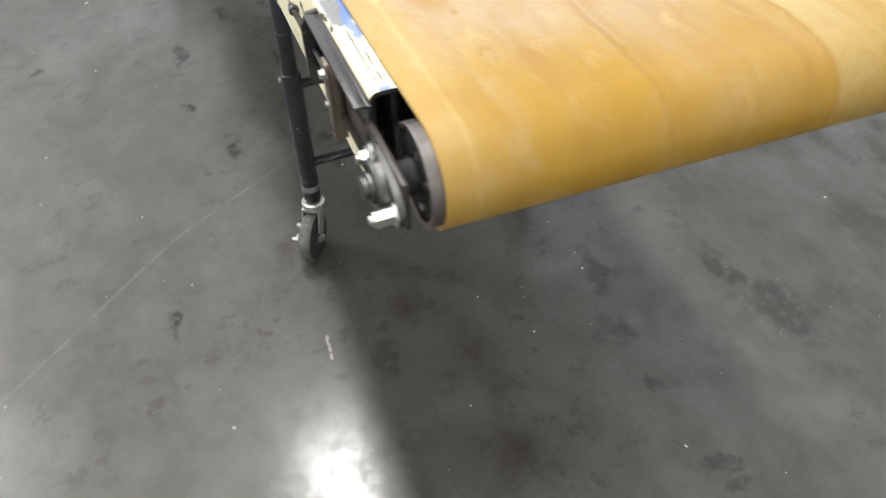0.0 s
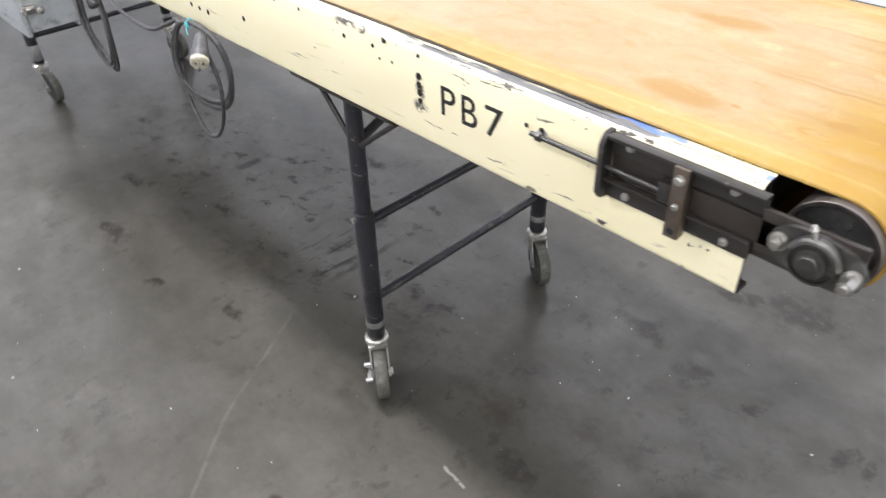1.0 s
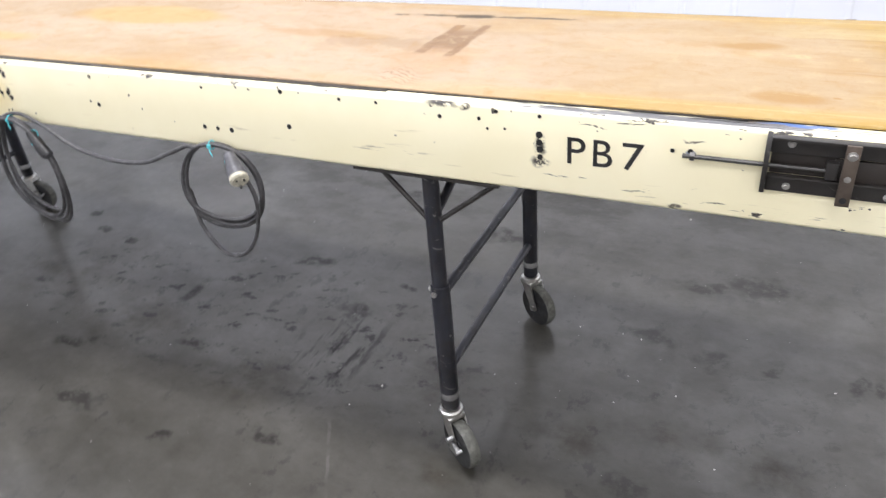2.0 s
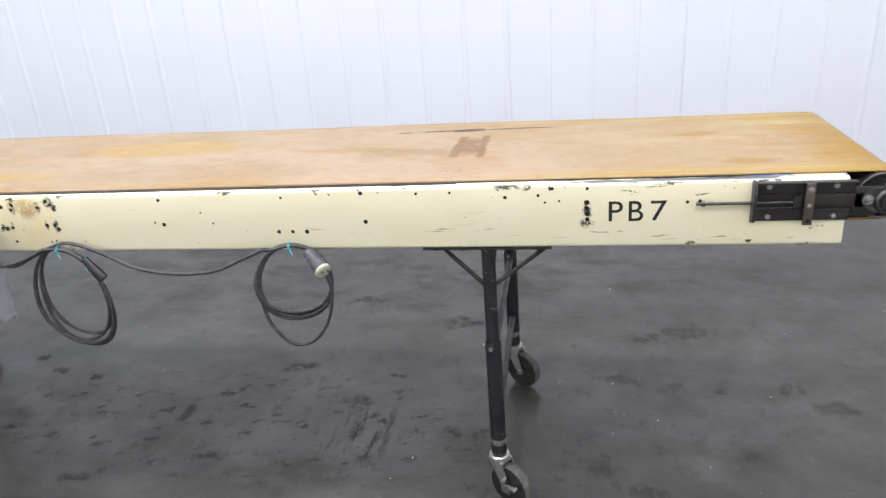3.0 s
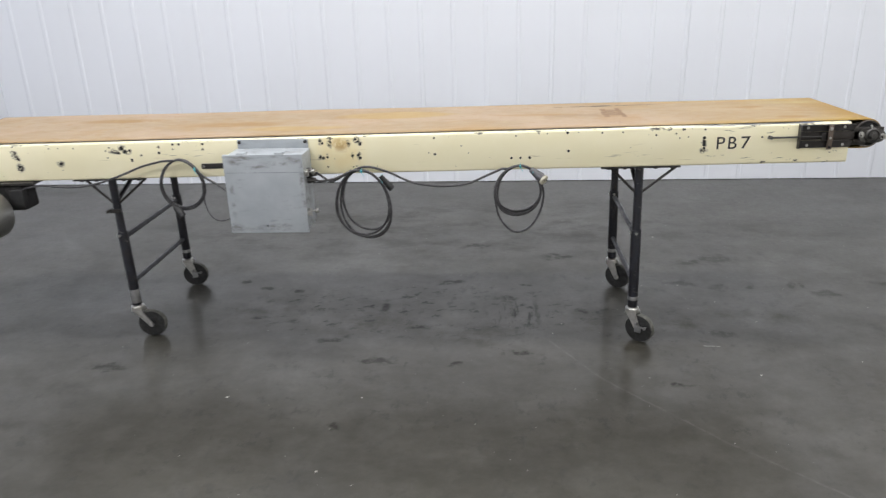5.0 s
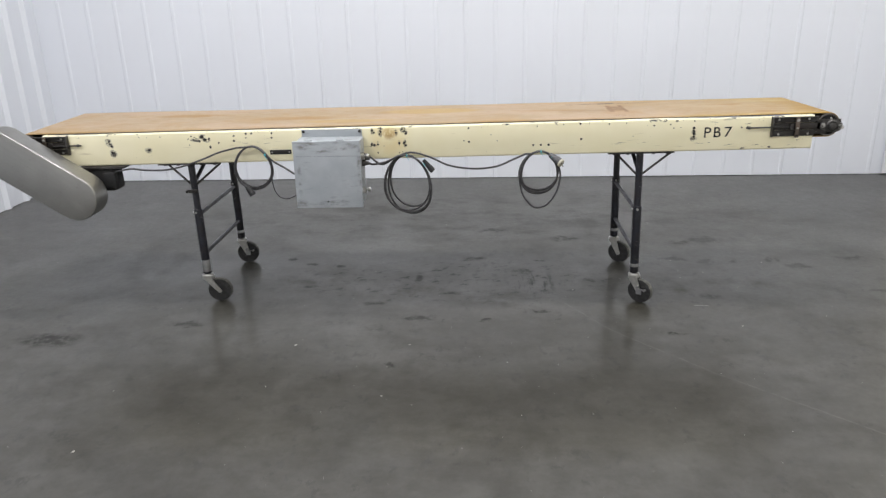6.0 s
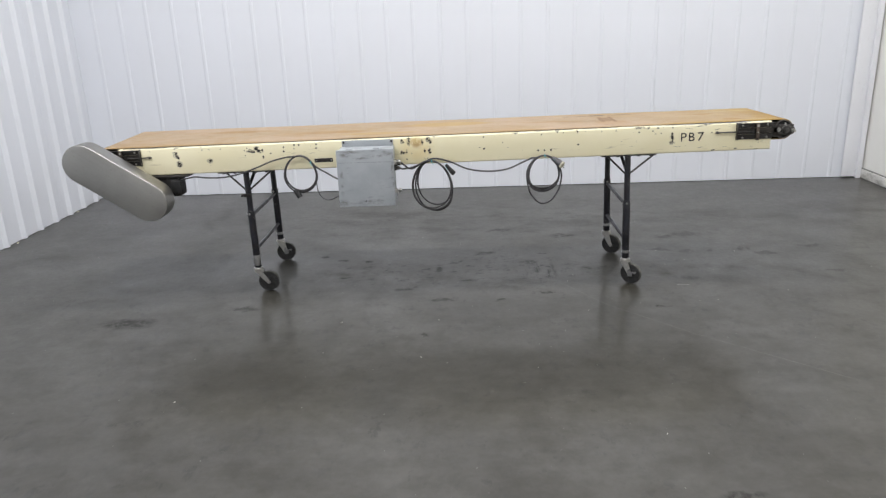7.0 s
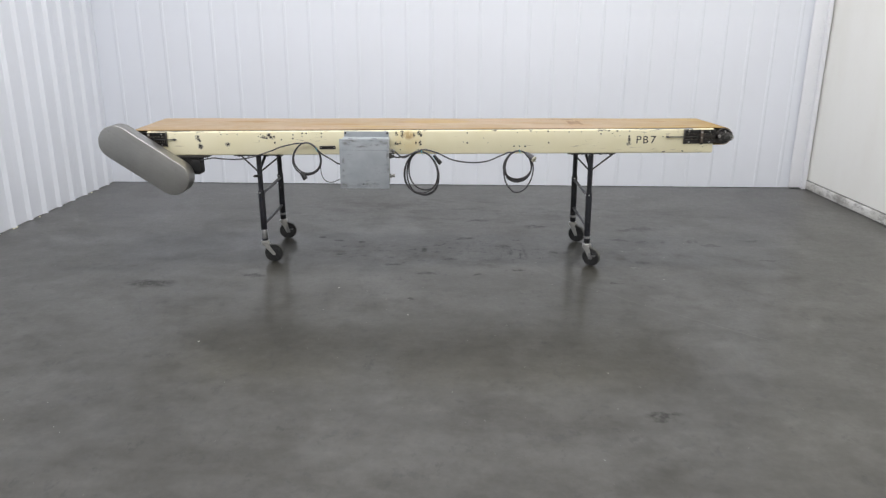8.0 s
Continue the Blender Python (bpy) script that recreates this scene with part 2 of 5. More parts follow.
def belt_material():
    k = Mat("tan_conveyor_belt", 0.42, 0.0, 0.36)
    s = k.sep()
    long = k.map(scale=(1.8, 1, 1))
    w = k.warped(0.05, 7.0)
    a = k.noise(3.2, 5, 0.6, long, 0.5)
    b = k.noise(11, 5, 0.65, long, 0.4)
    c = k.noise(90, 3, 0.6, k.map(scale=(4, 1, 1)))
    pale = k.mix(k.step(b, 0.3, 0.7), (0.322, 0.235, 0.142), (0.358, 0.277, 0.188))
    rich = k.mix(k.step(b, 0.3, 0.7), (0.298, 0.166, 0.012), (0.334, 0.199, 0.020))
    dull = k.mix(k.step(b, 0.3, 0.7), (0.325, 0.212, 0.100), (0.355, 0.240, 0.125))
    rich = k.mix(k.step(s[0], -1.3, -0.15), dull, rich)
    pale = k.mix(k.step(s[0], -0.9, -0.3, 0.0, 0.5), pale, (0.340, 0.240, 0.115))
    # worn pale down the middle, richer near the borders and round the roller
    mid = k.math("ABSOLUTE", k.math("SUBTRACT", s[1], 0.493))
    worn = k.math("ADD", a, k.step(mid, 0.20, 0.31, 0.10, -0.12))
    worn = k.math("ADD", worn, k.step(s[0], -0.30, -0.02, 0.0, -0.32))
    base = k.mix(k.step(worn, 0.28, 0.62, 0.0, 1.0), rich, pale)
    edge = k.step(mid, 0.236, 0.252)
    base = k.mix(k.math("MULTIPLY", edge, k.step(s[0], -1.5, -0.3, 0.12, 0.65)), base, (0.365, 0.250, 0.085))
    seam = k.math("MULTIPLY", k.step(k.math("ABSOLUTE", k.math("SUBTRACT", mid, 0.263)), 0.005, 0.001), k.step(s[0], -1.2, -0.2, 0.0, 0.30))
    base = k.mix(seam, base, (0.52, 0.40, 0.17))
    lines = k.noise(46, 3, 0.6, k.map(scale=(30, 1, 1)))
    base = k.mix(k.step(lines, 0.58, 0.74, 0.0, 0.16), base, (0.34, 0.19, 0.06))
    base = k.mix(k.step(k.noise(6, 4, 0.6, k.map(scale=(5, 1, 1)), 0.5), 0.54, 0.74, 0.0, 0.4), base, (0.42, 0.325, 0.220))
    blot = k.noise(7.5, 4, 0.55, k.map(scale=(1.5, 1, 1)), 0.9)
    base = k.mix(k.step(blot, 0.56, 0.70, 0.0, 0.4), base, (0.33, 0.200, 0.070))
    # orange patches, brown burn and the dark streak by the far border
    o = None
    for x, y, rx, ry in ((-0.36, 0.565, 0.085, 0.035), (-0.109, 0.301, 0.024, 0.016), (-0.090, 0.341, 0.024, 0.015), (-0.216, 0.301, 0.012, 0.008), (-0.95, 0.36, 0.13, 0.12), (-0.285, 0.286, 0.08, 0.04), (-1.3, 0.5, 0.25, 0.04), (-2.6, 0.45, 0.3, 0.07), (-3.2, 0.6, 0.3, 0.06)):
        q = k.spot(w, x, y, 0.93, rx, ry, 0.2, 0.6)
        o = q if o is None else k.math("MAXIMUM", o, q)
    base = k.mix(k.math("MULTIPLY", o, 0.7), base, (0.285, 0.155, 0.038))
    amber = k.math("MAXIMUM", k.spot(w, -1.90, 0.575, 0.93, 0.30, 0.095, 0.2, 0.3), k.spot(w, -2.32, 0.33, 0.93, 0.30, 0.06, 0.2, 0.5))
    base = k.mix(k.math("MULTIPLY", amber, 0.80), base, (0.385, 0.262, 0.100))
    faded = k.math("MULTIPLY", k.step(k.noise(2.3, 4, 0.6, k.map(loc=(4, 1, 0), scale=(1.6, 1, 1)), 0.6), 0.47, 0.60), k.step(s[0], -0.45, -1.0, 0.0, 0.6))
    base = k.mix(k.math("MULTIPLY", faded, k.math("SUBTRACT", 1.0, amber)), base, (0.405, 0.300, 0.215))
    wb = k.warped(0.12, 14.0)
    wf = k.warped(0.016, 24.0)
    burn = k.math("MAXIMUM", k.line(wf, -0.985, 0.615, -0.990, 0.39, 0.020), k.line(wf, -0.924, 0.625, -0.920, 0.38, 0.016))
    burn = k.math("MAXIMUM", burn, k.math("MULTIPLY", k.line(wf, -1.005, 0.51, -0.905, 0.505, 0.110), 0.90))
    burn = k.math("MAXIMUM", burn, k.math("MULTIPLY", k.line(wb, -1.26, 0.455, -0.99, 0.465, 0.045), 0.35))
    burn = k.math("MULTIPLY", burn, k.step(b, 0.30, 0.55, 0.55, 0.82))
    base = k.mix(burn, base, (0.160, 0.082, 0.036))
    hatch = k.node("ShaderNodeTexWave", {"Vector": k.map(rot=(0, 0, 0.06), vec=wb), "Scale": 21.0, "Distortion": 1.5, "Detail": 2.0}, bands_direction="Y")
    hatch = k.math("MULTIPLY", k.step(hatch, 0.6, 0.95), k.spot(wb, -0.965, 0.255, 0.93, 0.11, 0.06, 0.2, 0.8))
    base = k.mix(k.math("MULTIPLY", hatch, 0.55), base, (0.17, 0.08, 0.03))
    # crease lines round the tail
    wob = k.math("ADD", s[1], k.step(k.noise(9, 3), 0.3, 0.7, -0.006, 0.006))
    tail_end = k.step(s[0], -0.30, -0.12)
    for at, wide, deep in ((0.435, 0.007, 0.45), (0.449, 0.010, 0.22), (0.505, 0.014, 0.22), (0.530, 0.006, 0.18), (0.600, 0.016, 0.30), (0.636, 0.006, 0.45), (0.668, 0.005, 0.30), (0.712, 0.004, 0.45), (0.27, 0.010, 0.16), (0.34, 0.016, 0.14), (0.385, 0.010, 0.14)):
        crease = k.math("MULTIPLY", k.step(k.math("ABSOLUTE", k.math("SUBTRACT", wob, at)), wide, wide * 0.2), k.math("MULTIPLY", tail_end, deep))
        base = k.mix(crease, base, (0.20, 0.095, 0.02))
    scuff = k.math("MULTIPLY", k.step(k.math("ABSOLUTE", k.math("SUBTRACT", wob, 0.512)), 0.016, 0.002), k.step(k.noise(26, 5, 0.65), 0.46, 0.66))
    base = k.mix(k.math("MULTIPLY", scuff, k.math("MULTIPLY", k.step(s[0], -0.45, -0.25), 0.5)), base, (0.50, 0.37, 0.19))
    # a yellowed band near the far side
    far = k.math("MULTIPLY", k.math("MULTIPLY", k.step(wob, 0.632, 0.648), k.step(wob, 0.745, 0.700)), k.step(k.noise(12, 5, 0.65, k.map(scale=(3, 1, 1))), 0.34, 0.54, 0.3, 1.0))
    base = k.mix(k.math("MULTIPLY", k.math("MULTIPLY", far, 0.75), k.step(s[0], -0.42, -0.12)), base, (0.42, 0.345, 0.165))
    streak = k.math("MAXIMUM", k.line(wf, -1.20, 0.680, -0.72, 0.698, 0.010), k.line(wf, -1.03, 0.684, -0.93, 0.690, 0.022))
    streak = k.math("MULTIPLY", streak, k.math("MAXIMUM", k.step(k.noise(22, 4, 0.7, long), 0.42, 0.52, 0.15, 1.0), k.spot(wf, -0.98, 0.687, 0.93, 0.07, 0.03, 0.2, 0.5)))
    base = k.mix(k.math("MULTIPLY", streak, 0.95), base, (0.05, 0.035, 0.02))
    base = k.mix(k.step(c, 0.62, 0.80, 0.0, 0.30), base, (0.40, 0.21, 0.08))
    mottle = k.noise(24, 6, 0.72, k.map(scale=(1.6, 1, 1)), 0.6)
    base = k.mix(k.step(mottle, 0.50, 0.66, 0.0, 0.34), base, (0.30, 0.165, 0.045))
    base = k.mix(k.step(mottle, 0.48, 0.34, 0.0, 0.30), base, (0.43, 0.335, 0.185))
    weave = k.noise(150, 2, 0.5, k.map(scale=(1, 2.2, 1)))
    base = k.mix(k.step(weave, 0.56, 0.72, 0.0, 0.16), base, (0.27, 0.15, 0.05))
    base = k.mix(k.step(k.noise(40, 2, 0.5, long), 0.74, 0.78, 0.0, 0.5), base, (0.33, 0.18, 0.07))
    # deeper orange where it bends round the roller, its shade put into the colour
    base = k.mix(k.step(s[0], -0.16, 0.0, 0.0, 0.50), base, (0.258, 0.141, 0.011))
    rough = k.math("ADD", k.step(worn, 0.3, 0.65, 0.44, 0.58), k.math("MULTIPLY", b, 0.06))
    return k.done(base, rough, bump=k.math("ADD", k.math("MULTIPLY", a, 1.0), k.math("MULTIPLY", c, 0.25)), depth=0.002, strength=0.18)


NEAR_Y = 0.170


def cream_paint():
    k = Mat("worn_cream_paint", 0.38)
    s = k.sep()
    w = k.warped(0.02, 30.0)
    base = k.mix(k.step(k.noise(5, 4), 0.3, 0.7), (0.83, 0.765, 0.52), (0.86, 0.80, 0.57))
    base = k.mix(k.step(k.noise(3, 5, 0.6, k.map(scale=(5, 1, 1))), 0.55, 0.75, 0.0, 0.4), base, (0.66, 0.56, 0.28))
    # scuffs run along the side
    streaks = k.noise(60, 3, 0.6, k.map(scale=(14, 1, 1)))
    base = k.mix(k.step(streaks, 0.675, 0.75, 0.0, 0.55), base, (0.36, 0.30, 0.16))
    # bare, rusty patch where a plate was bolted
    rust = k.math("MULTIPLY", k.spot(w, -2.088, 0.17, 0.905, 0.050, 0.1, 0.040, 0.8), k.step(k.noise(40, 4, 0.7), 0.38, 0.55))
    base = k.mix(k.math("MULTIPLY", rust, 0.85), base, (0.34, 0.17, 0.04))
    stain = k.math("MULTIPLY", k.spot(w, -2.09, 0.17, 0.88, 0.13, 0.1, 0.12, 0.7), k.step(k.noise(14, 4, 0.6), 0.3, 0.6, 0.35, 0.8))
    base = k.mix(k.math("MULTIPLY", stain, 0.6), base, (0.74, 0.56, 0.22))
    # chips through to dark steel, thick along the top edge
    top = k.step(s[2], 0.919, 0.939, 0.0, 0.105)
    low = k.step(s[2], 0.797, 0.783, 0.0, 0.06)
    right = k.step(s[0], -1.15, -0.2, 0.0, 0.035)
    chip_n = k.noise(48, 4, 0.72, k.map(scale=(2.2, 1, 1)))
    chips = k.step(k.add(chip_n, top, low, right), 0.700, 0.722)
    nicks = None
    for x, z, rx, rz in ((-0.83, 0.936, 0.042, 0.009), (-0.785, 0.932, 0.014, 0.009), (-0.735, 0.928, 0.005, 0.010), 
                         (-0.65, 0.843, 0.020, 0.014), (-0.65, 0.875, 0.013, 0.026), (-3.04, 0.90, 0.03, 0.012), (-3.475, 0.89, 0.018, 0.02),
                         (-2.170, 0.919, 0.010, 0.020), (-2.132, 0.912, 0.013, 0.026), (-2.022, 0.924, 0.016, 0.022), (-2.010, 0.908, 0.010, 0.020), (-2.056, 0.908, 0.008, 0.022), (-2.175, 0.855, 0.012, 0.018), (-2.160, 0.852, 0.016, 0.008), (-2.146, 0.856, 0.006, 0.018), (-2.042, 0.860, 0.008, 0.018), (-2.016, 0.856, 0.012, 0.022), (-3.005, 0.915, 0.022, 0.018), (-2.985, 0.898, 0.026, 0.012), (-3.03, 0.893, 0.020, 0.006), (-3.475, 0.908, 0.020, 0.012), (-3.462, 0.882, 0.014, 0.020), (-3.458, 0.842, 0.022, 0.026), (-3.278, 0.855, 0.024, 0.020)):
        q = k.spot(w, x, NEAR_Y, z, rx, 0.05, rz, 0.6)
        nicks = q if nicks is None else k.math("MAXIMUM", nicks, q)
    scrapes = None
    for x, z, rx, rz in ((-0.470, 0.934, 0.050, 0.0022), (-0.500, 0.928, 0.034, 0.0018), (-0.560, 0.917, 0.026, 0.0020), (-0.400, 0.908, 0.020, 0.0022), (-0.620, 0.820, 0.026, 0.0018),
                         (-0.490, 0.811, 0.024, 0.0016), (-0.420, 0.793, 0.014, 0.0050), (-0.360, 0.806, 0.022, 0.0018)):
        q = k.spot(w, x, NEAR_Y, z, rx, 0.05, rz, 0.5)
        scrapes = q if scrapes is None else k.math("MAXIMUM", scrapes, q)
    scrapes = k.math("MULTIPLY", scrapes, k.step(k.noise(70, 4, 0.7, k.map(scale=(0.5, 1, 1))), 0.40, 0.50, 0.0, 0.9))
    nicks = k.math("MULTIPLY", nicks, k.step(k.noise(100, 4, 0.7, k.map(scale=(1.4, 1, 1))), 0.42, 0.52))
    chips = k.math("MAXIMUM", k.math("MAXIMUM", chips, scrapes), nicks)
    thin = None
    for x, z, rx, rz in ((-0.30, 0.80, 0.28, 0.015), (-0.95, 0.83, 0.14, 0.02), (-2.75, 0.88, 0.2, 0.03)):
        q = k.spot(w, x, NEAR_Y, z, rx, 0.05, rz, 0.9)
        thin = q if thin is None else k.math("MAXIMUM", thin, q)
    thin = k.math("MULTIPLY", thin, k.step(k.noise(230, 3, 0.6, k.map(scale=(13, 1, 1))), 0.58, 0.66, 0.0, 0.8))
    base = k.mix(thin, base, (0.20, 0.17, 0.12))
    flat = k.step(s[2], 0.9372, 0.9384)
    bare = k.math("MULTIPLY", flat, k.step(k.math("ADD", k.noise(16, 4, 0.7, k.map(scale=(4, 1, 1))), k.math("ADD", k.step(s[0], -0.75, -0.35, -0.10, 0.06), k.step(s[0], -0.27, -0.20, 0.0, -0.19))), 0.44, 0.54))
    base = k.mix(k.math("MULTIPLY", chips, k.math("SUBTRACT", 1.0, k.math("MULTIPLY", flat, 0.6))), base, (0.06, 0.055, 0.05))
    base = k.mix(bare, base, (0.30, 0.297, 0.290))
    # black scratches along the flange
    wl = k.warped(0.004, 60.0)
    score = k.add(k.line(wl, -0.235, 0.1845, -0.112, 0.1835, 0.0016), k.line(wl, -0.200, 0.1905, -0.118, 0.1900, 0.0020), k.line(wl, -0.42, 0.1870, -0.30, 0.1860, 0.0016), k.line(wl, -0.66, 0.185, -0.50, 0.186, 0.0016))
    score = k.math("MULTIPLY", k.math("MULTIPLY", score, flat), k.step(k.noise(40, 4, 0.7, k.map(scale=(3, 1, 1))), 0.38, 0.50))
    base = k.mix(k.math("MULTIPLY", score, 0.9), base, (0.03, 0.028, 0.025))
    # a blue patch on the worn flange
    blue = k.math("MULTIPLY", k.math("MAXIMUM", k.spot(w, -0.255, 0.1935, 0.939, 0.066, 0.0075, 0.008, 0.3), k.spot(w, -0.108, 0.189, 0.939, 0.006, 0.008, 0.008, 0.4)), flat)
    blue = k.math("MAXIMUM", blue, k.math("MULTIPLY", k.spot(w, -0.405, 0.17, 0.888, 0.010, 0.02, 0.007, 0.4), 0.8))
    base = k.mix(k.math("MULTIPLY", blue, 0.85), base, (0.065, 0.155, 0.42))
    metal = k.math("MULTIPLY", bare, k.math("SUBTRACT", 1.0, blue))
    rough = k.math("SUBTRACT", k.step(streaks, 0.3, 0.8, 0.34, 0.48), k.math("MULTIPLY", bare, 0.02))
    h = k.math("SUBTRACT", k.math("MULTIPLY", k.noise(20, 3), 0.15), chips)
    return k.done(base, rough, metal, bump=h, depth=0.0006, strength=0.5)


def dark_paint(name, colour, wear=(0.22, 0.2, 0.19), amount=0.70, rough=0.36, metal=0.0):
    k = Mat(name, rough, metal)
    n = k.noise(70, 5, 0.7)
    base = k.mix(k.step(k.noise(12, 4), 0.3, 0.7), colour, tuple(c * 1.7 + 0.006 for c in colour))
    grease = tuple(0.75 * c + 0.004 * g for c, g in zip(colour, (3.2, 2.4, 1.8)))
    base = k.mix(k.step(k.noise(26, 5, 0.7), 0.46, 0.62, 0.0, 0.75), base, grease)
    base = k.mix(k.step(n, amount, amount + 0.06, 0.0, 0.75), base, wear)
    rubbed = k.noise(90, 3, 0.6, k.map(rot=(0.3, 0.5, 0.2), scale=(6, 6, 1)))
    base = k.mix(k.step(rubbed, 0.66, 0.74, 0.0, 0.5), base, wear)
    return k.done(base, k.step(k.noise(25, 4), 0.3, 0.7, rough - 0.08, rough + 0.16), bump=n, depth=0.0006, strength=0.3)


def bare_metal(name, colour, rough=0.35, rust=0.0, rust_colour=(0.16, 0.075, 0.035)):
    k = Mat(name, rough, 1.0)
    n = k.noise(60, 5, 0.7)
    r = k.step(k.math("ADD", k.noise(22, 5, 0.7), rust - 0.5), 0.42, 0.6)
    base = k.mix(k.step(n, 0.3, 0.7), tuple(c * 0.75 for c in colour), colour)
    base = k.mix(r, base, rust_colour)
    return k.done(base, k.math("ADD", k.step(n, 0.3, 0.7, rough - 0.07, rough + 0.1), k.math("MULTIPLY", r, 0.3)), k.math("SUBTRACT", 1.0, k.math("MULTIPLY", r, 0.9)), bump=n, depth=0.0004, strength=0.3)


def guard_material():
    k = Mat("brushed_stainless_steel", 0.36, 1.0)
    brush = k.noise(30, 3, 0.6, k.map(rot=(0, radians(35.4), 0), scale=(22, 1, 0.5)))
    cloud = k.noise(4, 4)
    base = k.mix(k.step(cloud, 0.3, 0.7), (0.315, 0.31, 0.292), (0.385, 0.378, 0.355))
    spots = k.noise(48, 4, 0.7)
    base = k.mix(k.step(spots, 0.58, 0.72, 0.0, 0.45), base, (0.22, 0.215, 0.20))
    base = k.mix(k.step(k.noise(120, 2, 0.5), 0.70, 0.78, 0.0, 0.5), base, (0.50, 0.49, 0.47))
    return k.done(base, k.math("ADD", k.step(brush, 0.3, 0.7, 0.34, 0.46), k.step(cloud, 0.3, 0.7, 0.0, 0.06)), bump=brush, depth=0.0003, strength=0.25)


def grey_box_paint():
    k = Mat("scuffed_grey_enamel", 0.42)
    w = k.warped(0.03, 25.0)
    base = k.mix(k.step(k.noise(7, 5, 0.6), 0.3, 0.7), (0.332, 0.359, 0.380), (0.402, 0.428, 0.448))
    scuff = k.noise(50, 4, 0.7, k.map(scale=(5, 1, 1)))
    base = k.mix(k.step(scuff, 0.60, 0.74, 0.0, 0.5), base, (0.22, 0.235, 0.25))
    worn = None
    for x, z, rx, rz in ((-2.240, 0.862, 0.05, 0.022), (-2.225, 0.585, 0.05, 0.03), (-2.50, 0.585, 0.04, 0.03), (-2.36, 0.578, 0.16, 0.014), (-2.214, 0.70, 0.012, 0.12), (-2.50, 0.70, 0.014, 0.10), (-2.30, 0.845, 0.09, 0.020), (-2.44, 0.868, 0.10, 0.008), (-2.215, 0.80, 0.016, 0.09), (-2.47, 0.85, 0.05, 0.02), (-2.33, 0.59, 0.10, 0.012), (-2.28, 0.87, 0.07, 0.012), (-2.40, 0.83, 0.10, 0.010)):
        q = k.spot(w, x, 0.0, z, rx, 0.3, rz, 0.9)
        worn = q if worn is None else k.math("MAXIMUM", worn, q)
    worn = k.math("MULTIPLY", worn, k.step(k.noise(30, 6, 0.7, k.map(scale=(2.5, 1, 1))), 0.40, 0.62))
    base = k.mix(k.math("MULTIPLY", worn, 0.85), base, (0.12, 0.115, 0.10))
    drip = k.step(k.noise(20, 3, 0.6, k.map(scale=(1, 1, 7))), 0.66, 0.8, 0.0, 0.35)
    base = k.mix(drip, base, (0.27, 0.285, 0.29))
    return k.done(base, k.step(scuff, 0.3, 0.8, 0.36, 0.52), bump=k.noise(90, 3), depth=0.0004, strength=0.3)


def wall_paint(name, colour, stain=(0.62, 0.62, 0.58), rough=0.4, amount=0.25):
    k = Mat(name, rough)
    a = k.noise(1.3, 5, 0.6, k.map(scale=(1, 1, 2.5)))
    base = k.mix(k.step(a, 0.35, 0.75, 0.0, amount), colour, stain)
    fine = k.noise(35, 4)
    base = k.mix(k.step(fine, 0.62, 0.8, 0.0, 0.12), base, tuple(c * 0.8 for c in stain))
    return k.done(base, k.step(fine, 0.3, 0.7, rough - 0.05, rough + 0.08), bump=k.math("ADD", a, k.math("MULTIPLY", fine, 0.2)), depth=0.003, strength=0.15)


def kerb_paint():
    k = Mat("dirty_white_kerb", 0.5)
    base = k.mix(k.step(k.noise(2.5, 6, 0.7), 0.35, 0.65), (0.66, 0.655, 0.64), (0.50, 0.49, 0.46))
    # scuffs and splashes
    splash = k.noise(11, 7, 0.75, k.map(scale=(1, 2.4, 1)))
    base = k.mix(k.step(splash, 0.46, 0.62, 0.0, 0.75), base, (0.20, 0.19, 0.17))
    base = k.mix(k.step(k.noise(45, 5, 0.7), 0.60, 0.68, 0.0, 0.7), base, (0.12, 0.11, 0.10))
    return k.done(base, k.step(splash, 0.3, 0.7, 0.42, 0.62), bump=splash, depth=0.002, strength=0.3)


def rubber(name, colour, rough=0.6):
    k = Mat(name, rough)
    n = k.noise(60, 4, 0.7)
    base = k.mix(k.step(n, 0.4, 0.75), colour, tuple(c * 1.8 + 0.02 for c in colour))
    return k.done(base, rough, bump=n, depth=0.0005, strength=0.3)


M_FLOOR, M_BELT, M_CREAM = floor_material(), belt_material(), cream_paint()
M_BLACK = dark_paint("chipped_black_paint", (0.015, 0.0135, 0.0125))
M_NAVY = dark_paint("scratched_blue_black_paint", (0.008, 0.0088, 0.0135), (0.26, 0.25, 0.23), 0.628, 0.36)
M_PLATE = dark_paint("oily_brown_steel", (0.015, 0.012, 0.010), (0.11, 0.09, 0.07), 0.66, 0.36)
M_STRAP = bare_metal("rusty_strap_steel", (0.22, 0.18, 0.15), 0.45, 0.32)
M_CAST = bare_metal("dull_cast_grey_metal", (0.135, 0.131, 0.127), 0.46, 0.20, (0.055, 0.046, 0.040))
M_ZINC = bare_metal("bright_zinc", (0.56, 0.55, 0.53), 0.32, 0.10, (0.12, 0.09, 0.07))
M_FORK = bare_metal("galvanized_fork", (0.62, 0.61, 0.58), 0.34, 0.08, (0.2, 0.17, 0.13))
M_RIM = bare_metal("worn_roller_steel", (0.21, 0.19, 0.18), 0.46, 0.34, (0.10, 0.06, 0.045))
M_RING = bare_metal("scraped_grey_ring", (0.42, 0.42, 0.42), 0.42, 0.30, (0.03, 0.03, 0.04))
M_GUARD, M_BOX = guard_material(), grey_box_paint()
M_BOXDARK = rubber("grey_paint_in_a_seam", (0.22, 0.235, 0.245), 0.5)
M_TYRE = rubber("dusty_black_rubber", (0.008, 0.008, 0.008), 0.55)
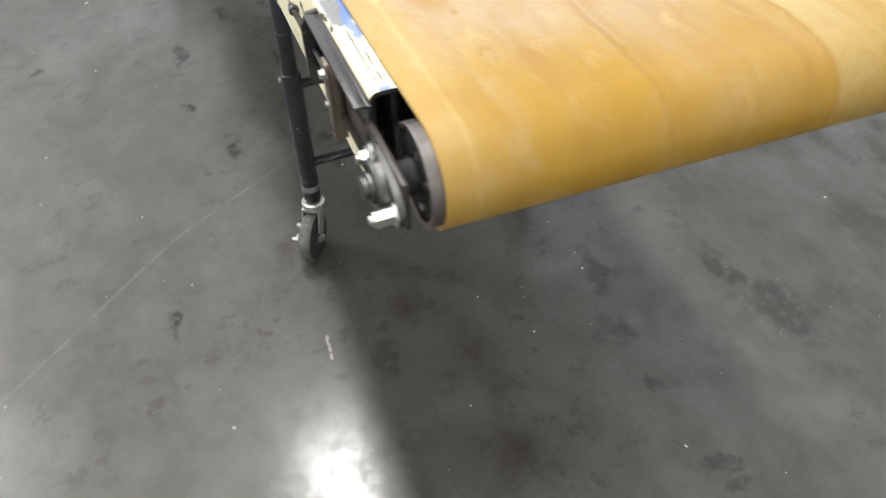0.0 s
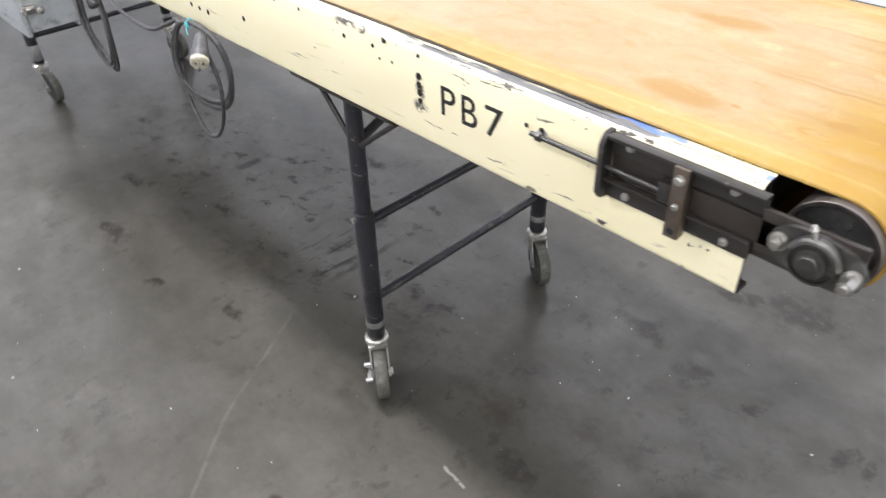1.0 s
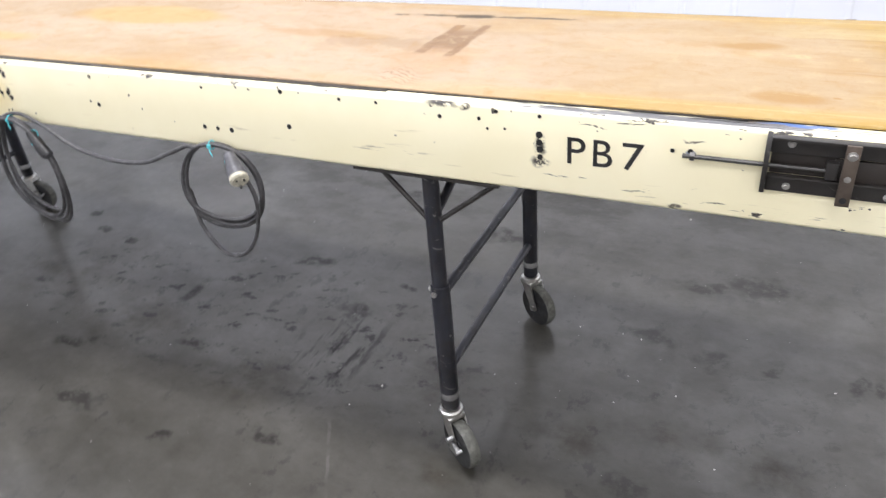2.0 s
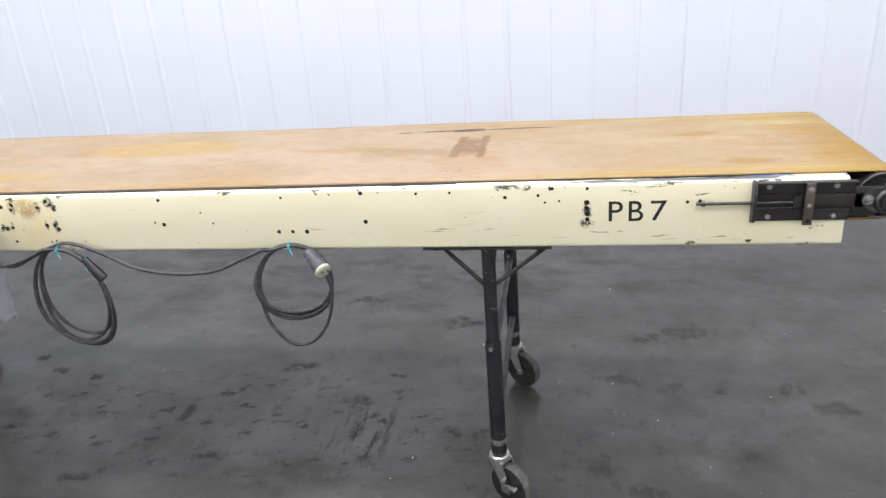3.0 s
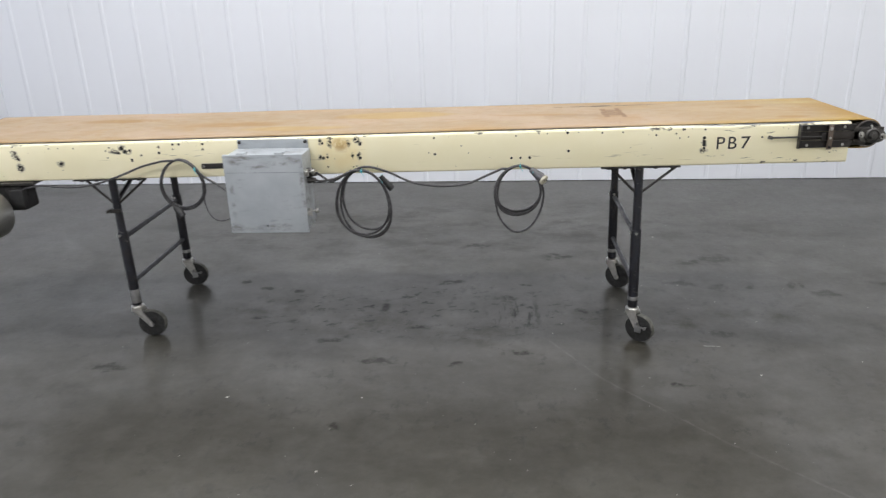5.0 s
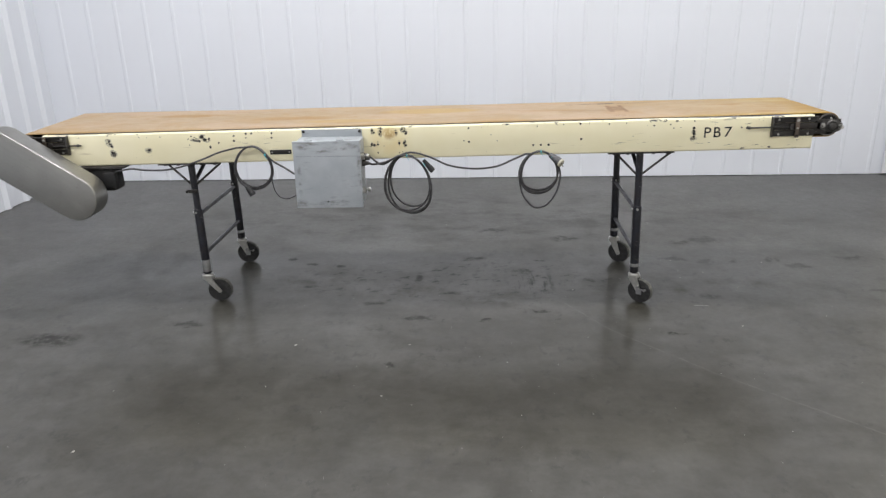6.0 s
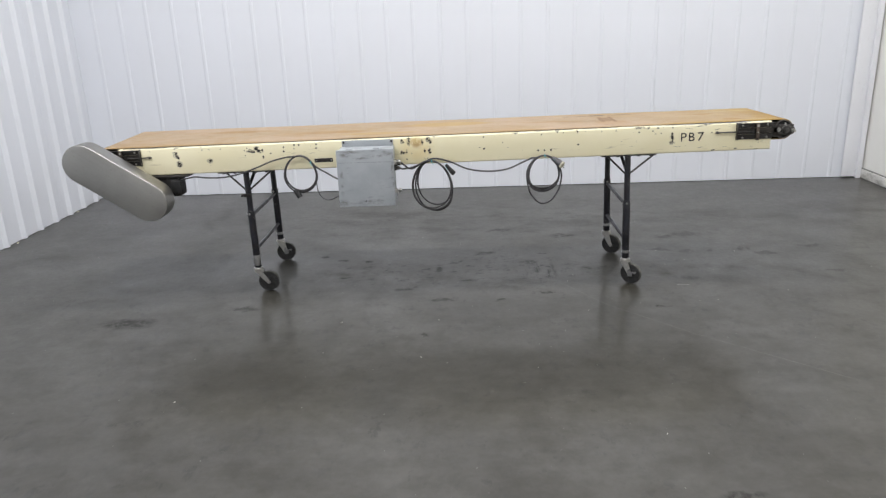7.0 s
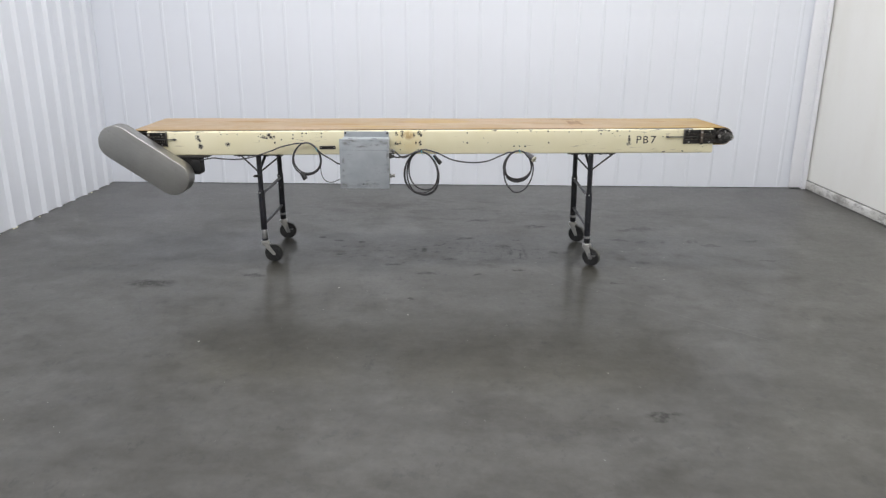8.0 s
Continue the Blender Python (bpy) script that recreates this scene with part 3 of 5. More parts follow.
M_TREAD = rubber("dust_grey_tread", (0.065, 0.065, 0.056), 0.7)
M_HUB = rubber("black_wheel_hub", (0.007, 0.007, 0.0075), 0.4)
M_CORD = rubber("grey_black_cord", (0.035, 0.034, 0.036), 0.45)
M_PLUG = rubber("charcoal_plug", (0.055, 0.055, 0.062), 0.45)
M_IVORY = rubber("dirty_ivory_plug_face", (0.40, 0.38, 0.30), 0.5)
M_CRUMB = rubber("grey_crumb", (0.30, 0.29, 0.26), 0.8)
M_TIE = rubber("teal_cable_tie", (0.07, 0.42, 0.48), 0.4)
M_HOLE = rubber("dark_hole", (0.006, 0.006, 0.006), 0.8)
M_LETTER = rubber("black_stencil_paint", (0.012, 0.012, 0.012), 0.5)
M_MOTOR = dark_paint("black_motor_enamel", (0.006, 0.006, 0.0065), (0.02, 0.02, 0.02), 0.74, 0.66)
M_WALL = wall_paint("white_metal_panel", (0.775, 0.80, 0.855), (0.71, 0.725, 0.76), 0.34, 0.35)
M_SIDE = wall_paint("white_plastered_wall", (0.89, 0.885, 0.845), (0.78, 0.76, 0.69), 0.45, 0.5)
M_KERB = kerb_paint()
M_SEAM = wall_paint("dark_grey_joint", (0.10, 0.098, 0.095), (0.20, 0.19, 0.18), 0.8, 0.5)
M_TRIM = wall_paint("white_trim", (0.84, 0.85, 0.88), (0.76, 0.76, 0.76), 0.32, 0.2)
M_CEIL = wall_paint("grey_ceiling_sheet", (0.42, 0.42, 0.42), (0.36, 0.36, 0.36), 0.6, 0.2)
M_SOUTH = wall_paint("white_rear_wall", (0.76, 0.76, 0.76), (0.68, 0.68, 0.66), 0.6, 0.2)
M_FOAM = rubber("pale_foam", (0.62, 0.60, 0.45), 0.9)

# ---- building helpers ----


def box(bm, x0, x1, y0, y1, z0, z1, bevel=0.0):
    m = Matrix.Translation(((x0 + x1) / 2, (y0 + y1) / 2, (z0 + z1) / 2)) @ Matrix.Diagonal((x1 - x0, y1 - y0, z1 - z0, 1))
    g = bmesh.ops.create_cube(bm, size=1, matrix=m)
    if bevel:
        es = list({e for v in g["verts"] for e in v.link_edges})
        bmesh.ops.bevel(bm, geom=es, offset=bevel, segments=2, affect="EDGES", profile=0.6)
    return bm


def rod(bm, a, b, r, seg=16, r2=None):
    a, b = Vector(a), Vector(b)
    m = Matrix.Translation((a + b) / 2) @ (b - a).to_track_quat("Z", "Y").to_matrix().to_4x4()
    bmesh.ops.create_cone(bm, cap_ends=True, segments=seg, radius1=r, radius2=r if r2 is None else r2, depth=(b - a).length, matrix=m)
    return bm


def lathe(bm, profile, seg=28, axis="Y", at=(0, 0, 0)):
    """Turns (radius, height) pairs round an axis."""
    rings = []
    for r, h in profile:
        ring = []
        for i in range(seg):
            c, s = r * math.cos(2 * math.pi * i / seg), r * math.sin(2 * math.pi * i / seg)
            p = (c, h, s) if axis == "Y" else (c, s, h) if axis == "Z" else (h, c, s)
            ring.append(bm.verts.new(Vector(p) + Vector(at)))
        rings.append(ring)
    for p, q in zip(rings, rings[1:]):
        for i in range(seg):
            bm.faces.new((p[i], p[(i + 1) % seg], q[(i + 1) % seg], q[i]))
    for ring in (rings[0], rings[-1]):
        if (ring[0].co - ring[seg // 2].co).length > 1e-5:
            bm.faces.new(ring)
    bmesh.ops.recalc_face_normals(bm, faces=bm.faces)
    return bm


def sweep(bm, pts, r, seg=8, closed=False):
    """A round tube along points."""
    pts = [Vector(p) for p in pts]
    n, rings, up = len(pts), [], Vector((0.31, 0.87, 0.38))
    for i, p in enumerate(pts):
        t = (pts[(i + 1) % n] - pts[i - 1]) if closed else (pts[min(i + 1, n - 1)] - pts[max(i - 1, 0)])
        t.normalize()
        up = (up - t * up.dot(t)).normalized()
        side = t.cross(up)
        rings.append([bm.verts.new(p + r * (math.cos(a) * up + math.sin(a) * side)) for a in (2 * math.pi * j / seg for j in range(seg))])
    for i in range(n if closed else n - 1):
        p, q = rings[i], rings[(i + 1) % n]
        for j in range(seg):
            bm.faces.new((p[j], p[(j + 1) % seg], q[(j + 1) % seg], q[j]))
    if not closed:
        bm.faces.new(rings[0])
        bm.faces.new(rings[-1])
    bmesh.ops.recalc_face_normals(bm, faces=bm.faces)
    return bm


def prism(bm, outline, y0, y1, bevel=0.0):
    """An outline of (x, z) pairs, given depth from y0 to y1."""
    front = [bm.verts.new((x, y0, z)) for x, z in outline]
    back = [bm.verts.new((x, y1, z)) for x, z in outline]
    faces = [bm.faces.new(front), bm.faces.new(back)]
    for i in range(len(outline)):
        j = (i + 1) % len(outline)
        bm.faces.new((front[i], front[j], back[j], back[i]))
    bmesh.ops.recalc_face_normals(bm, faces=bm.faces)
    if bevel:
        bmesh.ops.bevel(bm, geom=list(faces[0].edges), offset=bevel, segments=3, affect="EDGES", profile=0.5)
    return bm


def smooth_path(pts, steps=10):
    """A Catmull-Rom line through points."""
    p = [Vector(q) for q in pts]
    p = [2 * p[0] - p[1], *p, 2 * p[-1] - p[-2]]
    out = []
    for i in range(1, len(p) - 2):
        for s in range(steps):
            t = s / steps
            a, b, c, d = p[i - 1], p[i], p[i + 1], p[i + 2]
            out.append(0.5 * (2 * b + (c - a) * t + (2 * a - 5 * b + 4 * c - d) * t**2 + (3 * b - a - 3 * c + d) * t**3))
    return out + [p[-2]]


def finish(me, material, angle=38):
    me.materials.append(material)
    me.polygons.foreach_set("use_smooth", [True] * len(me.polygons))
    me.set_sharp_from_angle(angle=radians(angle))
    return me


def part(name, bm, material, parent=None, label="", angle=38):
    """Links a bmesh as one mesh object, under a thing or a part where one is given."""
    me = bpy.data.meshes.new(name)
    bm.to_mesh(me)
    bm.free()
    ob = new(name, finish(me, material, angle))
    ob.parent = parent
    return tagged(ob, label)


def repeat(ob, m, parent=None):
    """Another object on the same mesh, at the pose m."""
    o = new(ob.name.split(".")[0], ob.data)
    o.parent = parent if parent else ob.parent
    o.matrix_basis = m
    if "label" in ob:
        o["label"] = ob["label"]
    return o


def thing(name, label, category, at=(0, 0, 0), group="", m=None):
    ob = new(name)
    ob.empty_display_size = 0.1
    ob.matrix_basis = m if m is not None else Matrix.Translation(at)
    return tagged(ob, label, category, group)


def B():
    return bmesh.new()


# ---- the room ----
FRONT = -7.4
bm = B()
box(bm, -5.6, 2.3, FRONT, 3.1, -0.15, 0.0)
tagged(part("floor", bm, M_FLOOR), "polished dark grey concrete floor with oil stains", "floor", kind="structure")
bm = B()
box(bm, -5.6, 2.3, FRONT, 3.1, ROOM_H, ROOM_H + 0.15)
tagged(part("ceiling", bm, M_CEIL), "plain light grey sheet ceiling", "ceiling", kind="structure")


def ribbed_sheet(bm, width, pitch, height, first, rib=0.036, deep=0.0045, flat=0.5):
    """A rib-profiled metal sheet along x from 0 to width, face at y = 0 towards -y, with the first rib's middle at first."""
    line = [(0.0, 0.0)]
    x = first
    while x < width - rib * 0.5:
        line += [(x - rib / 2, 0.0), (x - rib * flat / 2, -deep), (x + rib * flat / 2, -deep), (x + rib / 2, 0.0)]
        x += pitch
    line.append((width, 0.0))
    zs = (0.0, height)
    rows = [[bm.verts.new((px, py, z)) for px, py in line] for z in zs]
    back = [[bm.verts.new((px, 0.03, z)) for px in (0.0, width)] for z in zs]
    for i in range(len(line) - 1):
        bm.faces.new((rows[0][i], rows[0][i + 1], rows[1][i + 1], rows[1][i]))
    bm.faces.new((back[0][1], back[0][0], back[1][0], back[1][1]))
    bm.faces.new((rows[0][0], rows[1][0], back[1][0], back[0][0]))
    bm.faces.new((rows[0][-1], back[0][1], back[1][1], rows[1][-1]))
    bm.faces.new([*rows[1], back[1][1], back[1][0]])
    bm.faces.new([*reversed(rows[0]), back[0][0], back[0][1]])
    bmesh.ops.recalc_face_normals(bm, faces=bm.faces)
    return bm


PITCH = 0.2385
# far wall: from the left corner to the right one, hung with sheets four ribs wide
NL, NR = Vector((-5.31, 2.825, 0)), Vector((1.84, 2.795, 0))
NDIR = (NR - NL).normalized()
NYAW = math.degrees(math.atan2(NDIR.y, NDIR.x))
bm = B()
box(bm, -0.3, (NR - NL).length + 0.3, 0.036, 0.2, 0, ROOM_H)
north = tagged(part("wall_north", bm, M_WALL), "white ribbed sheet-metal wall", "wall", kind="structure")
north.matrix_basis = pose(NL.x, NL.y, 0, 0, 0, NYAW)
bm = ribbed_sheet(B(), 4 * PITCH - 0.001, PITCH, ROOM_H, PITCH - 0.0205)
sheet = part("wall_panel", bm, M_WALL, north, angle=20)
START = (-2.0 + 0.0205 - NL.x) % (4 * PITCH) - 4 * PITCH
sheet.matrix_basis = pose(START, 0, 0.004)
for i in range(1, 8):
    repeat(sheet, pose(START + i * 4 * PITCH, 0 if i % 2 else -0.0008, 0.004))

# left wall
bm = B()
box(bm, -0.3, 10.4, 0.036, 0.2, 0, ROOM_H)
west = tagged(part("wall_west", bm, M_WALL), "white ribbed sheet-metal wall", "wall", kind="structure")
west.matrix_basis = pose(-5.325, FRONT, 0, 0, 0, 90 - 0.1)
bm = ribbed_sheet(B(), 4 * 0.2360 - 0.001, 0.2360, ROOM_H, 0.2360 * 0.5, 0.078, 0.026, 0.22)
sheet = part("wall_panel", bm, M_WALL, west, angle=20)
W0 = (2.673 - FRONT) % 0.2360 - 0.2360 * 0.5
sheet.matrix_basis = pose(W0, 0, 0.004)
for i in range(1, 11):
    if W0 + (i + 1) * 4 * 0.2360 < 10.9:
        repeat(sheet, pose(W0 + i * 4 * 0.2360, 0 if i % 2 else -0.0008, 0.004))

# right wall with its kerb, and the trim in the corner
EYAW = 90 - 0.7
east_base = Vector((1.838, 2.795, 0))
bm = B()
box(bm, -10.6, 0.3, -0.2, -0.022, 0, ROOM_H)
east = tagged(part("wall_east", bm, M_SIDE), "smooth off-white plastered wall", "wall", kind="structure")
east.matrix_basis = pose(east_base.x, east_base.y, 0, 0, 0, EYAW)
bm = B()
prism(bm, [(-0.022, 0.0), (-0.003, 0.0), (-0.003, 0.007), (0.0, 0.009), (0.0, 0.066), (-0.004, 0.074), (-0.012, 0.084), (-0.022, 0.084)], -10.5, 0.02)
kerb = tagged(part("baseboard", bm, M_KERB), "dirty white kerb along the foot of the wall", "baseboard", kind="structure")
kerb.matrix_basis = pose(east_base.x, east_base.y, 0, 0, 0, EYAW - 90) @ Matrix.Diagonal((-1, 1, 1, 1))
bm = B()
prism(bm, [(-0.0215, 0.0842), (-0.0135, 0.0842), (-0.0165, 0.0905), (-0.0215, 0.0915)], -10.5, 0.02)
part("joint", bm, M_SEAM, kerb, "dark dirty joint above the kerb")
bm = B()
prism(bm, [(-0.0028, 0.0005), (0.0012, 0.0005), (0.0004, 0.0062), (-0.0028, 0.0066)], -10.5, 0.02)
part("joint", bm, M_SEAM, kerb, "dark dirty joint above the kerb")
bm = B()
box(bm, 1.675, 1.800, 2.762, 2.776, 0.012, ROOM_H, 0.003)
box(bm, 1.800, 1.842, 2.735, 2.776, 0.0, ROOM_H, 0.003)
tagged(part("trim", bm, M_TRIM), "smooth white corner flashing", "trim", kind="structure")
bm = B()
box(bm, -5.6, 2.3, FRONT - 0.2, FRONT, 0, ROOM_H)
tagged(part("wall_south", bm, M_SOUTH), "plain white wall", "wall", kind="structure")

# ---- belt conveyor ----
SLOPE, RISE = 0.0130, 0.003
conveyor = thing("belt_conveyor", "cream-painted portable belt conveyor with a tan belt on black caster legs", "conveyor",
                 m=pose(0.0110, 0, RISE, 0, -math.degrees(SLOPE), 0))
NEAR, FAR = 0.170, 0.810
BOT, TOP = 0.783, 0.9395
HEAD, TAIL = -3.895, -0.030
AXLE, ROLL = 0.8895, 0.0525


def sag(x, y):
    """The frame is a little twisted: its far side hangs low at the tail and stands high at the head."""
    return -(y - NEAR) / 0.615 * (0.0135 + 0.0058 * x)


def twist(*things):
    """Bends meshes into the frame's twist, once each."""
    for me in {ob.data for top in things for ob in (top, *top.children_recursive) if ob.type == "MESH"}:
        for v in me.vertices:
            v.co.z += sag(v.co.x, v.co.y)


def side_channel(y, sign):
    """A rolled channel: web with two flanges that point inwards, rounded at the bends."""
    t, fl, r = 0.005, 0.030, 0.009
    prof = [(fl, TOP), (r, TOP)]
    prof += [(r - r * math.sin(a), TOP - r + r * math.cos(a)) for a in (0.5, 1.05, 1.57)]
    prof += [(r - r * math.sin(a), BOT + r - r * math.cos(a)) for a in (1.57, 1.05, 0.5)]
    prof += [(r, BOT), (fl, BOT), (fl, BOT + t), (t + 0.002, BOT + t), (t, BOT + t + 0.002), (t, TOP - t - 0.002), (t + 0.002, TOP - t), (fl, TOP - t)]
    bm = B()
    x0, x1 = -3.80, -0.104
    n = 24
    rings = []
    for i in range(n + 1):
        x = x0 + (x1 - x0) * i / n
        rings.append([bm.verts.new((x, y + sign * d, z)) for d, z in prof])
    for a, b in zip(rings, rings[1:]):
        for j in range(len(prof)):
            q = (j + 1) % len(prof)
            bm.faces.new((a[j], a[q], b[q], b[j]))
    bm.faces.new(rings[0])
    bm.faces.new(rings[-1])
    bmesh.ops.recalc_face_normals(bm, faces=bm.faces)
    # end faces and inward faces take the second, black material
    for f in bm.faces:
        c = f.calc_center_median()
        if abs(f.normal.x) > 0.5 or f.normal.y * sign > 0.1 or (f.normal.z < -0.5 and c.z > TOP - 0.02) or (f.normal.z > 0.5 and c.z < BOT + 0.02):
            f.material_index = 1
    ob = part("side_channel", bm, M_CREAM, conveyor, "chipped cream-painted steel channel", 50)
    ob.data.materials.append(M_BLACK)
    return ob


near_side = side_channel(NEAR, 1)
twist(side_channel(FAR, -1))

# belt: one closed band round both rollers
BY0, BY1, BT = 0.198, 0.788, 0.004
SKEW = 0.006


def belt_band():
    def loop(r):
        pts = []
        for i in range(33):
            a = math.pi / 2 - math.pi * i / 32
            pts.append((TAIL + r * math.cos(a), AXLE + r * math.sin(a)))
        for i in range(1, 40):
            pts.append((TAIL + (HEAD - TAIL) * i / 40, AXLE - r))
        for i in range(33):
            a = -math.pi / 2 - math.pi * i / 32
            pts.append((HEAD + r * math.cos(a), AXLE + r * math.sin(a)))
        for i in range(1, 40):
            pts.append((HEAD + (TAIL - HEAD) * i / 40, AXLE + r))
        return pts

    bm = B()
    outer, inner = loop(ROLL + BT), loop(ROLL)
    ys = [BY0, BY0 + 0.002, BY0 + 0.045, BY0 + 0.16, (BY0 + BY1) / 2, BY1 - 0.16, BY1 - 0.045, BY1 - 0.002, BY1]

    def skin(pts, lift):
        rows = []
        for k, (x, z) in enumerate(pts):
            row = []
            for y in ys:
                edge = min(y - BY0, BY1 - y)
                dip = -0.0012 if edge < 0.001 and lift else 0.0
                wav = 0.0012 * math.sin(x * 5.1 + y * 9) if lift and z > AXLE + ROLL * 0.99 and -3.8 < x < -0.12 else 0.0
                slip = SKEW * (y - BY0) / (BY1 - BY0) * max(0.0, 1.0 + (x - TAIL) / 0.6) if x < TAIL else SKEW * (y - BY0) / (BY1 - BY0)
                row.append(bm.verts.new((x + slip, y, z + dip + wav)))
            rows.append(row)
        for i in range(len(rows)):
            a, b = rows[i], rows[(i + 1) % len(rows)]
            for j in range(len(ys) - 1):
                bm.faces.new((a[j], a[j + 1], b[j + 1], b[j]))
        return rows

    o, n = skin(outer, True), skin(inner, False)
    for i in range(len(o)):
        k = (i + 1) % len(o)
        for j in (0, -1):
            bm.faces.new((o[i][j], o[k][j], n[k][j], n[i][j]))
    bmesh.ops.recalc_face_normals(bm, faces=bm.faces)
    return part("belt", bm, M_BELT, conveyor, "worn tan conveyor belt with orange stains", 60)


twist(belt_band())

# slider bed and dark edge strips under the belt
bm = B()
box(bm, -3.80, -0.13, NEAR + 0.036, FAR - 0.036, AXLE + ROLL - 0.012, AXLE + ROLL - 0.0015)
box(bm, -0.145, -0.13, NEAR + 0.036, FAR - 0.036, 0.80, AXLE + ROLL - 0.012)
twist(part("slider_bed", bm, M_BLACK, conveyor, "dark steel bed beneath the belt"))
# added black panel: the deep shade in the channel end's gap
bm = B()
box(bm, -0.150, -0.106, 0.1925, 0.1972, 0.850, 0.9340)
twist(part("inner_plate", bm, M_HOLE, conveyor, "added black panel standing for the shaded gap in the channel end"))
for sx, y0, y1 in ((-0.95, 0.186, 0.1975), (-0.33, 0.1935, 0.1975), (-0.2, BY1 + 0.0005, BY1 + 0.010)):
    bm = B()
    box(bm, -3.78 if sx != -0.33 else -0.949, sx, y0, y1, TOP - 0.004, TOP + 0.0026)
    twist(part("edge_strip", bm, M_BLACK, conveyor, "thin black strip beside the belt"))


def roller(x, name):
    bm = B()
    e0, e1, r = BY0 - 0.012, BY1 + 0.006, ROLL - 0.0005
    lathe(bm, [(0.012, e0 + 0.010), (r - 0.007, e0 + 0.010), (r - 0.006, e0 + 0.001), (r - 0.001, e0), (r, e0 + 0.001), (r, e1 - 0.001), (r - 0.006, e1), (r - 0.007, e1 - 0.010), (0.012, e1 - 0.010)], 48, "Y", (x, 0, AXLE))
    ob = part(name, bm, M_RIM, conveyor, "steel belt roller with a worn rim", 30)
    bm = B()
    lathe(bm, [(0.010, e0 + 0.005), (r - 0.0075, e0 + 0.005), (r - 0.0072, e0 + 0.009)], 36, "Y", (x, 0, AXLE))
    part("end_disc", bm, M_HOLE, ob, "black roller end disc", 30)
    bm = B()
    rod(bm, (x, 0.136, AXLE), (x, FAR + 0.062, AXLE), 0.0115, 20)
    lathe(bm, [(0.004, 0.1345), (0.0105, 0.1350), (0.0115, 0.1362)], 20, "Y", (x, 0, AXLE))
    part("axle", bm, M_CAST, ob, "worn steel axle end", 30)
    # collar takes the hole colour, so the gap's shade is in its colour
    bm = B()
    lathe(bm, [(0.0118, 0.1720), (0.016, 0.1725), (0.0175, 0.1745), (0.0175, e0 + 0.004)], 28, "Y", (x, 0, AXLE))
    part("collar", bm, M_HOLE, ob, "shaft collar coloured black as the shaded gap behind the bearing", 30)
    for a in (72, 18, 185, 300):
        p = (x + 0.031 * math.cos(radians(a)), AXLE + 0.031 * math.sin(radians(a)))
        b2 = B()
        rod(b2, (p[0], e0 + 0.0012, p[1]), (p[0], e0 + 0.0055, p[1]), 0.0040, 6)
        part("bolt", b2, M_ZINC, ob)
    return ob


tail = roller(TAIL, "tail_roller")
tail.matrix_basis = Matrix.Translation((TAIL, BY0, 0)) @ Matrix.Rotation(-math.atan2(SKEW, BY1 - BY0), 4, "Z") @ Matrix.Translation((-TAIL, -BY0, 0))
twist(tail, roller(HEAD, "head_roller"))


def bolt_mesh():
    """A hexagon bolt head with its washer, its axis along -y."""
    bm = B()
    rod(bm, (0, 0, 0), (0, -0.0016, 0), 0.0088, 16)
    rod(bm, (0, -0.0016, 0), (0, -0.0068, 0), 0.0066, 6)
    bmesh.ops.bevel(bm, geom=[e for e in bm.edges if all(v.co.y < -0.006 for v in e.verts)], offset=0.0008, segments=1, affect="EDGES")
    me = bpy.data.meshes.new("bolt")
    bm.to_mesh(me)
    bm.free()
    return finish(me, M_ZINC)


BOLT = bolt_mesh()


def bolt(x, y, z, parent, size=1.0, spin=0):
    o = new("bolt", BOLT)
    o.parent = parent
    o.matrix_basis = Matrix.Translation((x, y, z)) @ Matrix.Rotation(radians(spin), 4, "Y") @ Matrix.Scale(size, 4)
    return o


